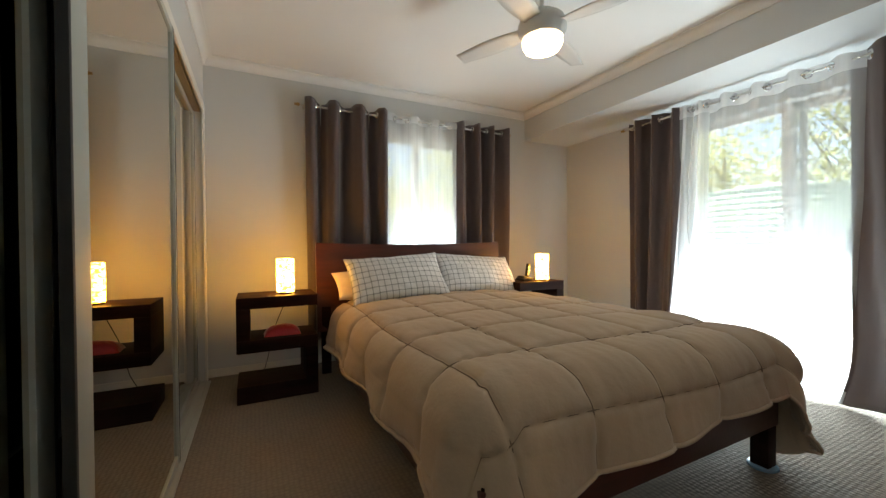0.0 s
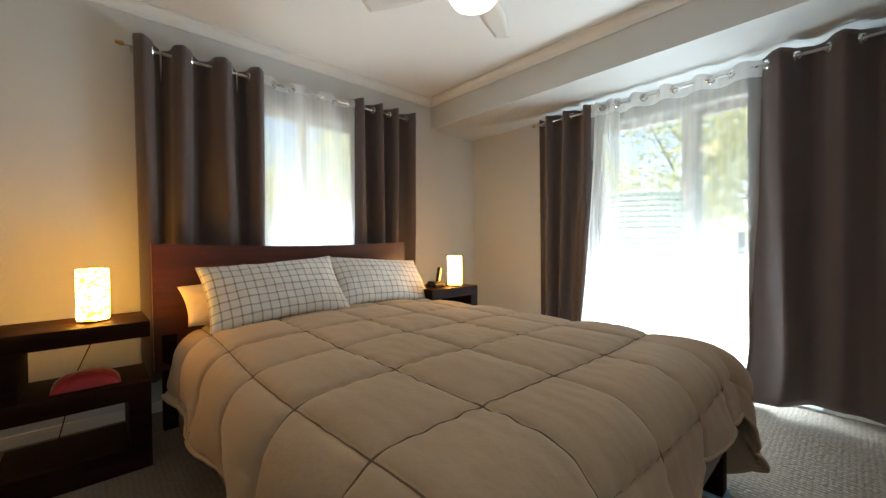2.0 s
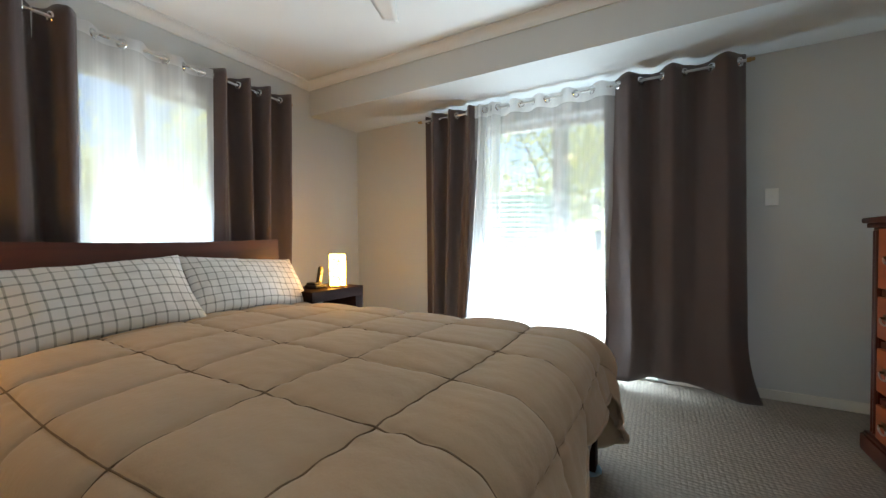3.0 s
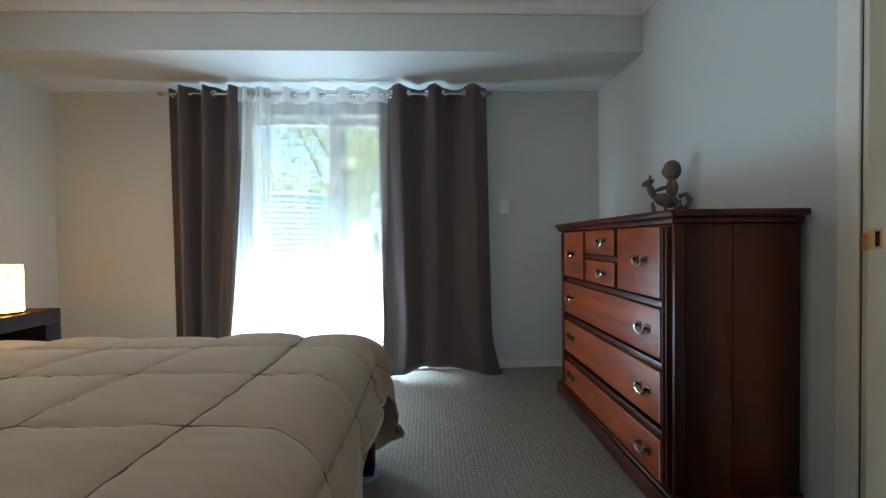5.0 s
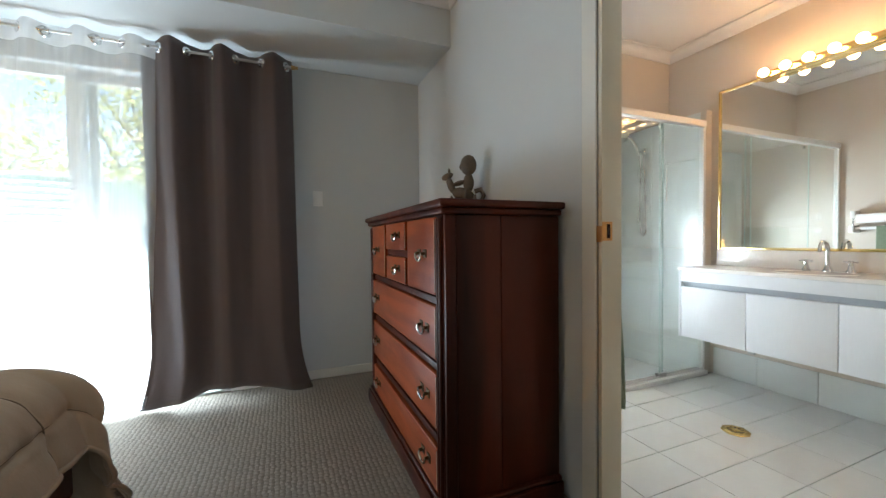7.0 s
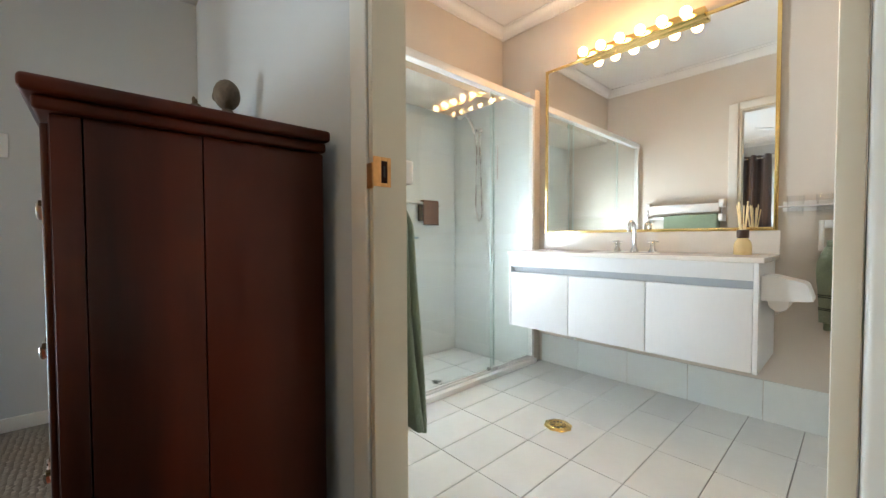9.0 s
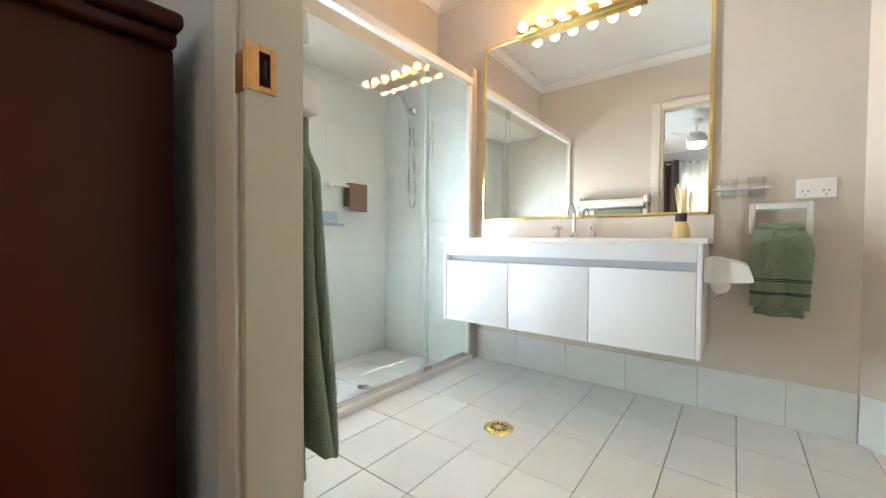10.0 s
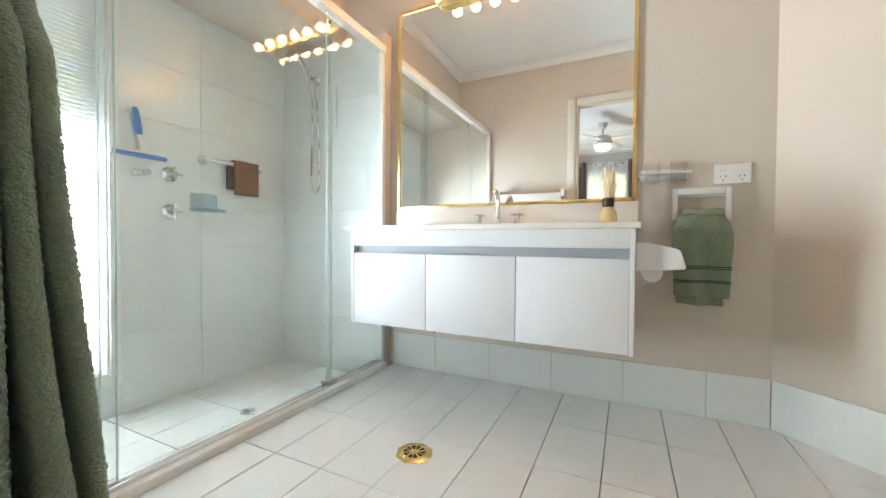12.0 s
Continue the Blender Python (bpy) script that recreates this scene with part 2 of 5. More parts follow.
M_QUILT = material("taupe_quilt_cotton", (0.45, 0.340, 0.238), 0.9, grain=0.05, scale=5, fine=0.03, fine_scale=220, bump=0.2, bump_scale=45, sheen=0.25)
M_SHEET = material("white_sheet_cotton", (0.72, 0.70, 0.66), 0.9, grain=0.03, bump=0.25, bump_scale=40)
M_CREAMCASE = material("cream_pillowcase", (0.70, 0.58, 0.42), 0.9, grain=0.03, bump=0.25, bump_scale=40)
M_CHECK = checked_cotton("checked_pillowcase")
M_PLASTIC = material("white_plastic", (0.78, 0.78, 0.76), 0.35, grain=0.02, bump=0.02)
M_LAMINATE = material("white_laminate", (0.76, 0.78, 0.80), 0.5, grain=0.015, scale=2, fine=0.02, fine_scale=120, stretch=(1, 1, 0.1), bump=0.02)
M_STONE = material("cream_stone_top", (0.82, 0.80, 0.76), 0.2, grain=0.02, bump=0)
M_CHANNEL = material("grey_handle_channel", (0.42, 0.46, 0.50), 0.45, grain=0.03, bump=0)
M_TOWEL = material("sage_towelling", (0.25, 0.325, 0.215), 1.0, grain=0.14, scale=30, fine=0.34, fine_scale=170, bump=0.9, bump_scale=220, stretch=(1, 1, 1.6), sheen=0.4)
M_LAMPSHADE = glow("torn_paper_shade_lit", (1.0, 0.62, 0.22), 18.5, True)
M_FANGLOBE = glow("frosted_globe_lit", (1.0, 0.72, 0.42), 5.0)
M_BULB = glow("vanity_bulb_lit", (1.0, 0.53, 0.23), 17.5)
M_FANBODY = material("satin_fan_paint", (0.62, 0.62, 0.60), 0.4, grain=0.04, bump=0.02)
M_GROUND = material("pale_paving", (0.52, 0.51, 0.48), 0.9, grain=0.15, scale=2, fine=0.1, fine_scale=30, bump=0.4, bump_scale=20)
M_TANK = material("pale_green_tank_steel", (0.42, 0.55, 0.50), 0.5, grain=0.06, scale=3, bump=0.05)
M_LEAF = material("leaf_green", (0.16, 0.17, 0.055), 0.6, grain=0.3, scale=3, bump=0, per_piece=0.2)
leaf_n, leaf_l = M_LEAF.node_tree.nodes, M_LEAF.node_tree.links
leaf_t, leaf_a = leaf_n.new("ShaderNodeBsdfTranslucent"), leaf_n.new("ShaderNodeAddShader")
leaf_t.inputs["Color"].default_value = (0.38, 0.40, 0.23, 1)
leaf_l.new(leaf_n["Principled BSDF"].outputs[0], leaf_a.inputs[0])
leaf_l.new(leaf_t.outputs[0], leaf_a.inputs[1])
leaf_l.new(leaf_a.outputs[0], leaf_n["Material Output"].inputs[0])
M_BARK = material("bark", (0.10, 0.075, 0.055), 0.9, grain=0.3, scale=12, bump=0.6, bump_scale=30)

# ---- building helpers ----
ORIGIN = {}


def cube(x0, x1, y0, y1, z0, z1, bevel=0.0, seg=2):
    bm = bmesh.new()
    bmesh.ops.create_cube(bm, size=1.0)
    for v in bm.verts:
        v.co = Vector(((x0 + x1) / 2 + v.co.x * (x1 - x0), (y0 + y1) / 2 + v.co.y * (y1 - y0), (z0 + z1) / 2 + v.co.z * (z1 - z0)))
    if bevel:
        bmesh.ops.bevel(bm, geom=bm.edges[:], offset=bevel, segments=seg, profile=0.6, affect="EDGES")
    return bm


def join(*bms):
    out = bmesh.new()
    for b in bms:
        me = bpy.data.meshes.new("tmp")
        b.to_mesh(me)
        out.from_mesh(me)
        bpy.data.meshes.remove(me)
        b.free()
    return out


def tube(points, radius, sides=12, cap=True):
    """A round bar along a line of points; radius may be a list."""
    bm = bmesh.new()
    pts = [Vector(p) for p in points]
    rings = []
    side = None
    for i, p in enumerate(pts):
        d = (pts[min(i + 1, len(pts) - 1)] - pts[max(i - 1, 0)]).normalized()
        if side is None:
            side = d.orthogonal().normalized()
        else:
            side = (side - d * side.dot(d)).normalized()
        up = d.cross(side)
        r = radius[i] if isinstance(radius, (list, tuple)) else radius
        rings.append([bm.verts.new(p + r * (math.cos(a) * side + math.sin(a) * up)) for a in (2 * math.pi * k / sides for k in range(sides))])
    for a, b in zip(rings, rings[1:]):
        for k in range(sides):
            bm.faces.new((a[k], a[(k + 1) % sides], b[(k + 1) % sides], b[k]))
    if cap:
        bm.faces.new(rings[0][::-1])
        bm.faces.new(rings[-1])
    return bm


def lathe(profile, cx, cy, sides=32, axis="z", at=0.0):
    """Turns a profile of (radius, height) round an upright axis, or round an axis along y or x."""
    bm = bmesh.new()
    rings = []
    for r, h in profile:
        ring = []
        for k in range(sides):
            a = 2 * math.pi * k / sides
            c, s = max(r, 1e-4) * math.cos(a), max(r, 1e-4) * math.sin(a)
            co = {"z": (cx + c, cy + s, h), "y": (cx + c, h, cy + s), "x": (h, cx + c, cy + s)}[axis]
            ring.append(bm.verts.new(co))
        rings.append(ring)
    for a, b in zip(rings, rings[1:]):
        for k in range(sides):
            bm.faces.new((a[k], a[(k + 1) % sides], b[(k + 1) % sides], b[k]))
    bm.faces.new(rings[0][::-1])
    bm.faces.new(rings[-1])
    bmesh.ops.recalc_face_normals(bm, faces=bm.faces[:])
    return bm


def ring(center, normal, big, small, seg=20, sides=8):
    bm = bmesh.new()
    n = Vector(normal).normalized()
    u = n.orthogonal().normalized()
    w = n.cross(u)
    rows = []
    for i in range(seg):
        a = 2 * math.pi * i / seg
        d = math.cos(a) * u + math.sin(a) * w
        rows.append([bm.verts.new(Vector(center) + d * (big + small * math.cos(b)) + n * small * math.sin(b)) for b in (2 * math.pi * k / sides for k in range(sides))])
    for i in range(seg):
        a, b = rows[i], rows[(i + 1) % seg]
        for k in range(sides):
            bm.faces.new((a[k], a[(k + 1) % sides], b[(k + 1) % sides], b[k]))
    bmesh.ops.recalc_face_normals(bm, faces=bm.faces[:])
    return bm


def grid(fn, nu, nv, uv=False):
    """A sheet of nu by nv cells; fn(u, v) gives the place for u and v from 0 to 1."""
    bm = bmesh.new()
    rows = [[bm.verts.new(fn(i / nu, j / nv)) for i in range(nu + 1)] for j in range(nv + 1)]
    layer = bm.loops.layers.uv.new("UVMap") if uv else None
    for j in range(nv):
        for i in range(nu):
            f = bm.faces.new((rows[j][i], rows[j][i + 1], rows[j + 1][i + 1], rows[j + 1][i]))
            if uv:
                for lp, (a, b) in zip(f.loops, ((i, j), (i + 1, j), (i + 1, j + 1), (i, j + 1))):
                    lp[layer].uv = (a / nu, b / nv)
    return bm


def finish(name, bm, mat, smooth=None):
    me = bpy.data.meshes.new(name)
    bm.to_mesh(me)
    bm.free()
    me.materials.append(mat)
    if smooth:
        me.shade_smooth()
        if smooth != "all":
            me.set_sharp_from_angle(angle=radians(40))
    return me


def structure(name, bm, mat, label="", smooth=None):
    return tagged(new(name, finish(name, bm, mat, smooth)), label, "", "", "structure")


def thing(name, base, label, category, group=""):
    ob = new(name)
    ob.location = base
    ob.empty_display_size = 0.05
    ORIGIN[ob] = Vector(base)
    return tagged(ob, label, category, group)


def part(name, bm, mat, parent, label="", smooth="auto"):
    o = ORIGIN.get(parent, Vector((0, 0, 0)))
    bmesh.ops.translate(bm, verts=bm.verts[:], vec=-o)
    ob = new(name, finish(name, bm, mat, smooth))
    ob.parent = parent
    ORIGIN[ob] = o
    if label:
        tagged(ob, label)
    return ob


def solo(name, bm, mat, label, category, group="", smooth="auto"):
    return tagged(new(name, finish(name, bm, mat, smooth)), label, category, group)


# ---- the plan ----
W, E, S, N, TOP = -0.07, 4.125, -0.603, 4.12, 2.79
BULK_X, BULK_Z = 3.41, 2.46
SB = -0.665                       # bathroom face of the wall between the rooms
DOOR_X0, DOOR_X1, DOOR_Z = 1.235, 2.035, 2.20
M = -2.70                         # mirror wall of the bathroom
BX, BW = 0.99, 0.15               # where the slanted wall starts, far end of the bathroom
SCR, SHX, SHY = 2.97, 3.85, -2.635   # shower screen, shower side wall, shower end wall
BTOP = 2.72

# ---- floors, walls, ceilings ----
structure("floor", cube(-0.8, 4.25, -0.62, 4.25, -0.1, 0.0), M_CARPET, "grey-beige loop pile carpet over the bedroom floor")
wall = join(cube(W - 0.1, 1.34, N, N + 0.2, 0, TOP), cube(2.56, E + 0.2, N, N + 0.2, 0, TOP),
            cube(1.34, 2.56, N, N + 0.2, 0, 1.0), cube(1.34, 2.56, N, N + 0.2, 2.30, TOP))
structure("wall_north", wall, M_WALL, "pale grey painted bedroom wall with a window")
DY0, DY1, DZ = 0.95, 2.55, 2.26
wall = join(cube(E, E + 0.2, S - 0.1, DY0, 0, TOP), cube(E, E + 0.2, DY1, N, 0, TOP), cube(E, E + 0.2, DY0, DY1, DZ, TOP))
structure("wall_east", wall, M_WALL, "pale grey painted bedroom wall with a glass sliding door")
wall = join(cube(DOOR_X1, E, SB, S, 0, TOP), cube(W, DOOR_X0, SB, S, 0, TOP), cube(DOOR_X0, DOOR_X1, SB, S, DOOR_Z, TOP))
structure("wall_south", wall, M_WALL, "pale grey painted wall between bedroom and bathroom")
WY0, WY1, WZ = 0.05, 4.0, 2.30
wall = join(cube(W - 0.1, W, S - 0.1, WY0, 0, TOP), cube(W - 0.1, W, WY1, N, 0, TOP), cube(W - 0.1, W, WY0, WY1, WZ, TOP))
structure("wall_west", wall, M_WALL, "pale grey painted wall round the built-in wardrobe")
structure("wall_wardrobe_back", join(cube(-0.8, -0.75, S, N, 0, TOP), cube(-0.75, W - 0.1, S - 0.1, S, 0, TOP), cube(-0.75, W - 0.1, N, N + 0.1, 0, TOP)), M_WALL, "inner wall of the built-in wardrobe")
structure("ceiling", cube(-0.8, E + 0.2, S - 0.1, N + 0.2, TOP, TOP + 0.1), M_CEIL, "white painted bedroom ceiling")
structure("bulkhead", cube(BULK_X, E, S, N, BULK_Z, TOP), M_WALL, "pale grey ceiling bulkhead above the glass door")


def cove(points_inward, z_top, drop=0.075):
    """A cove cornice strip between two corners: (x, y) start, end and the inward direction."""
    (x0, y0), (x1, y1), (nx, ny) = points_inward
    prof = [(0, -drop), (0.012, -drop), (0.014, -drop + 0.01)]
    for k in range(7):
        a = math.pi / 2 * k / 6
        prof.append((0.014 + (drop - 0.024) * (1 - math.cos(a)), -drop + 0.01 + (drop - 0.02) * math.sin(a)))
    prof += [(drop, -0.01), (drop, 0), (0, 0)]
    bm = bmesh.new()
    ends = [[bm.verts.new((x + nx * d, y + ny * d, z_top + h)) for d, h in prof] for x, y in ((x0, y0), (x1, y1))]
    for k in range(len(prof)):
        bm.faces.new((ends[0][k], ends[0][(k + 1) % len(prof)], ends[1][(k + 1) % len(prof)], ends[1][k]))
    bm.faces.new(ends[0]); bm.faces.new(ends[1][::-1])
    bmesh.ops.recalc_face_normals(bm, faces=bm.faces[:])
    return bm


T = TOP - 0.002
structure("trim_cornice_bedroom", join(cove(((W, N - 0.001), (BULK_X, N - 0.001), (0, -1)), T), cove(((BULK_X - 0.001, S), (BULK_X - 0.001, N), (-1, 0)), T),
          cove(((W, S + 0.001), (BULK_X, S + 0.001), (0, 1)), T), cove(((W + 0.001, S), (W + 0.001, N), (1, 0)), T)), M_CEIL, "white cove cornice round the bedroom ceiling", "auto")
structure("baseboard", join(cube(2.66, E - 0.001, S + 0.001, S + 0.014, 0, 0.07, 0.003), cube(E - 0.014, E - 0.001, S + 0.015, DY0 - 0.06, 0, 0.07, 0.003),
          cube(E - 0.014, E - 0.001, DY1 + 0.06, N - 0.015, 0, 0.07, 0.003), cube(W, E - 0.015, N - 0.014, N - 0.001, 0, 0.07, 0.003)), M_TRIM, "low pale painted skirting board")

# bathroom shell
structure("floor_bathroom", join(cube(-0.3, SCR + 0.06, M - 0.1, -0.62, -0.12, -0.008), cube(SCR + 0.06, SHX + 0.15, SHY - 0.2, SB, -0.2, -0.09)), M_GROUT, "grouted bed of the bathroom floor tiles")
structure("wall_bathroom_mirror", cube(BX - 0.1, SHX + 0.15, M - 0.12, M, 0, BTOP), M_BATHWALL, "warm white painted bathroom wall behind the vanity")
slant = bmesh.new()
q = [(BX, M), (BW, M + (BX - BW)), (BW - 0.1, M + (BX - BW)), (BX - 0.1, M - 0.1)]
lo, hi = [slant.verts.new((x, y, 0)) for x, y in q], [slant.verts.new((x, y, BTOP)) for x, y in q]
for k in range(4):
    slant.faces.new((lo[k], lo[(k + 1) % 4], hi[(k + 1) % 4], hi[k]))
slant.faces.new(lo[::-1]); slant.faces.new(hi)
bmesh.ops.recalc_face_normals(slant, faces=slant.faces[:])
structure("wall_bathroom_slanted", slant, M_BATHWALL, "warm white slanted bathroom wall")
structure("wall_bathroom_west", cube(BW - 0.1, BW, M + (BX - BW), SB, 0, BTOP), M_BATHWALL, "warm white bathroom side wall")
structure("wall_bathroom_door_side", join(cube(DOOR_X1, SHX + 0.15, SB - 0.012, SB, 0, BTOP), cube(BW, DOOR_X0, SB - 0.012, SB, 0, BTOP), cube(DOOR_X0, DOOR_X1, SB - 0.012, SB, DOOR_Z, BTOP)), M_BATHWALL, "warm white painted bathroom wall round the doorway")
SW0, SW1, SWZ0, SWZ1 = -1.575, -1.17, 0.125, 2.06
structure("wall_shower_side", join(cube(SHX, SHX + 0.15, M, SW0, -0.1, BTOP), cube(SHX, SHX + 0.15, SW1, SB, -0.1, BTOP), cube(SHX, SHX + 0.15, SW0, SW1, -0.1, SWZ0), cube(SHX, SHX + 0.15, SW0, SW1, SWZ1, BTOP)), M_WGROUT, "grouted shower wall with a tall window")
structure("wall_shower_end", cube(SCR + 0.05, SHX, M + 0.001, SHY, -0.1, 2.12), M_WGROUT, "grouted end wall of the shower")
structure("wall_shower_nib", cube(SCR - 0.02, SCR + 0.049, M + 0.001, SHY, 0, 2.12), M_BATHWALL, "painted end of the shower wall")
structure("ceiling_bathroom", cube(-0.3, SHX + 0.15, M - 0.12, SB, BTOP, BTOP + 0.1), M_CEIL, "white painted bathroom ceiling")
structure("bulkhead_shower", cube(3.32, SHX, M + 0.002, SB - 0.013, 2.12, BTOP), M_BATHWALL, "painted bulkhead above the shower")
TB = BTOP - 0.002
structure("trim_cornice_bathroom", join(cove(((BX, M + 0.001), (3.32, M + 0.001), (0, 1)), TB), cove(((3.319, M), (3.319, SB - 0.012), (-1, 0)), TB), cove(((BW, SB - 0.013), (3.32, SB - 0.013), (0, -1)), TB)), M_CEIL, "white cove cornice round the bathroom ceiling", "auto")

# ---- doorway between the rooms ----
door = tagged(new("door_1"), "cream painted timber door frame of the bathroom doorway", "", "", "structure")
for x0, x1 in ((DOOR_X1 + 0.008, DOOR_X1 + 0.085), (DOOR_X0 - 0.065, DOOR_X0)):
    part("architrave", cube(x0, x1, S, S + 0.014, 0, DOOR_Z + 0.06, 0.006, 3), M_TRIM, door)
    part("architrave", cube(x0, x1, SB - 0.026, SB - 0.0125, 0, DOOR_Z + 0.06, 0.006, 3), M_TRIM, door)
part("architrave", cube(DOOR_X0, DOOR_X1, S, S + 0.014, DOOR_Z, DOOR_Z + 0.065, 0.006, 3), M_TRIM, door)
part("architrave", cube(DOOR_X0, DOOR_X1, SB - 0.026, SB - 0.0125, DOOR_Z, DOOR_Z + 0.065, 0.006, 3), M_TRIM, door)
part("jamb", cube(DOOR_X1 - 0.02, DOOR_X1 - 0.001, SB - 0.025, S + 0.0125, 0, DOOR_Z, 0.004), M_CREAM, door)
part("jamb", cube(DOOR_X0 + 0.001, DOOR_X0 + 0.02, SB - 0.025, S + 0.0125, 0, DOOR_Z, 0.004), M_CREAM, door)
part("head", cube(DOOR_X0 + 0.02, DOOR_X1 - 0.02, SB - 0.025, S + 0.0125, DOOR_Z - 0.02, DOOR_Z - 0.001, 0.004), M_CREAM, door)
part("shadow_gap", cube(DOOR_X1 - 0.0008, DOOR_X1 + 0.0075, S, S + 0.006, 0, DOOR_Z), M_BLACK, door, "dark groove between jamb and architrave")
JX = DOOR_X1 - 0.0205
plate = part("strike_plate", join(cube(JX - 0.0025, JX, -0.640, -0.630, 1.095, 1.166, 0.001), cube(JX - 0.0025, JX, -0.612, S + 0.0125, 1.095, 1.166, 0.001),
             cube(JX - 0.0025, JX, -0.630, -0.612, 1.095, 1.104, 0.001), cube(JX - 0.0025, JX, -0.630, -0.612, 1.157, 1.166, 0.001),
             cube(JX - 0.0025, DOOR_X1 + 0.004, S + 0.0128, S + 0.0155, 1.090, 1.150, 0.001)), M_COPPER, door, "worn coppery strike plate")
part("keeper_hole", cube(JX - 0.0012, JX - 0.0002, -0.630, -0.612, 1.104, 1.157), M_TABWOOD, plate)
part("latch_slot", cube(JX - 0.0020, JX - 0.0012, -0.624, -0.619, 1.118, 1.145), M_BLACK, plate)

# ---- bedroom: wardrobe ----
wardrobe = thing("wardrobe", (W, 2.0, 0), "built-in wardrobe with three mirrored sliding doors", "wardrobe")


def sliding_door(y0, y1, x, label, w=0.06, w1=0.06):
    d = part("sliding_door", cube(x - 0.006, x, y0 + w, y1 - w1, 0.07, 2.23), M_BRONZE, wardrobe, label, None)
    for a, b in ((y0, y0 + w), (y1 - w1, y1)):
        part("stile", cube(x - 0.016, x + 0.012, a, b, 0.03, 2.265, 0.005), M_ALU, d)
    part("rail", cube(x - 0.014, x + 0.008, y0 + w, y1 - w1, 0.03, 0.07, 0.003), M_ALU, d)
    part("rail", cube(x - 0.014, x + 0.008, y0 + w, y1 - w1, 2.23, 2.265, 0.003), M_ALU, d)
    for yy in (y0 - 0.014, y1):
        part("seal", cube(x - 0.012, x + 0.0125, yy, yy + 0.014, 0.03, 2.26, 0.002), M_BLACK, d, "black seal strip")
    return d


sliding_door(0.10, 1.485, -0.135, "mirrored sliding wardrobe door in a satin aluminium frame", 0.06, 0.085)
sliding_door(1.374, 2.61, -0.058, "mirrored sliding wardrobe door in a satin aluminium frame", 0.095, 0.014)
sliding_door(2.52, 3.985, -0.135, "mirrored sliding wardrobe door in a satin aluminium frame", 0.04, 0.04)
track = wardrobe
part("floor_track", join(cube(-0.165, -0.030, WY0, WY1, 0, 0.012, 0.002), cube(-0.115, -0.107, WY0, WY1, 0.012, 0.026, 0.002), cube(-0.066, -0.056, WY0, WY1, 0.012, 0.026, 0.002)), M_ALU, track)
part("top_track", cube(-0.165, W - 0.012, WY0, WY1, 2.268, WZ - 0.001, 0.002), M_BRASS, track, "dull bronze top track")
part("architrave", cube(W, W + 0.016, WY0, WY1 + 0.05, WZ - 0.02, WZ + 0.045, 0.005, 3), M_TRIM, track)
part("architrave", cube(W, W + 0.016, WY1 - 0.02, WY1 + 0.05, 0, WZ - 0.02, 0.005, 3), M_TRIM, track)


# ---- bedroom: windows ----
def pane_frame(parent, axis, a0, a1, z0, z1, at, depth=0.05, width=0.045):
    """Four bars round a pane standing across the x or y axis, and the pane."""
    def bar(p0, p1, q0, q1):
        return cube(p0, p1, at, at + depth, q0, q1, 0.004) if axis == "y" else cube(at, at + depth, p0, p1, q0, q1, 0.004)
    for b in ((a0, a0 + width, z0, z1), (a1 - width, a1, z0, z1), (a0 + width, a1 - width, z0, z0 + width), (a0 + width, a1 - width, z1 - width, z1)):
        part("window_frame", bar(*b), M_PLASTIC, parent)
    mid = at + depth / 2
    g = cube(a0 + width, a1 - width, mid, mid + 0.005, z0 + width, z1 - width) if axis == "y" else cube(mid, mid + 0.005, a0 + width, a1 - width, z0 + width, z1 - width)
    p = part("pane", g, M_GLASS, parent, "clear glass pane", None)
    p.visible_shadow = False


win = tagged(new("window_1"), "white framed sliding window behind sheer curtains", "", "", "structure")
pane_frame(win, "y", 1.34, 1.97, 1.0, 2.30, N + 0.06)
pane_frame(win, "y", 1.93, 2.56, 1.0, 2.30, N + 0.115)
part("window_sill", cube(1.32, 2.58, N - 0.02, N + 0.06, 0.975, 1.0, 0.004), M_TRIM, win)
sdoor = tagged(new("door_2"), "white framed glass sliding door with a diamond grille screen", "", "", "structure")
pane_frame(sdoor, "x", 1.73, DY1, 0.02, DZ, E + 0.05, 0.05, 0.07)
pane_frame(sdoor, "x", DY0, 1.80, 0.02, DZ, E + 0.105, 0.05, 0.07)
part("threshold", cube(E - 0.02, E + 0.2, DY0, DY1, 0.0, 0.018, 0.004), M_ALU, sdoor)
for y0, y1, z0, z1 in ((DY0, DY0 + 0.05, 0.02, DZ), (1.68, 1.73, 0.02, DZ), (DY0 + 0.05, 1.68, 0.02, 0.09), (DY0 + 0.05, 1.68, DZ - 0.06, DZ)):
    part("screen_frame", cube(E + 0.165, E + 0.195, y0, y1, z0, z1, 0.004), M_PLASTIC, sdoor)
wires = []
for sgn in (1, -1):
    for k in range(-24, 24):
        c = 1.31 + k * 0.105
        pts = []
        for z in (0.09, DZ - 0.06):
            pts.append((c + sgn * (z - 1.1) * 0.62, z))
        (ya, za), (yb, zb) = pts
        lo_y, hi_y = DY0 + 0.05, 1.68
        if max(ya, yb) < lo_y or min(ya, yb) > hi_y:
            continue
        def clip(y):
            return za + (zb - za) * (y - ya) / (yb - ya)
        ends = sorted(((ya, za), (yb, zb)))
        a, b = ends
        if a[0] < lo_y: a = (lo_y, clip(lo_y))
        if b[0] > hi_y: b = (hi_y, clip(hi_y))
        wires.append(tube([(E + 0.18, a[0], a[1]), (E + 0.18, b[0], b[1])], 0.0035, 5))
part("diamond_grille", join(*wires), M_PLASTIC, sdoor, "white diamond security grille")
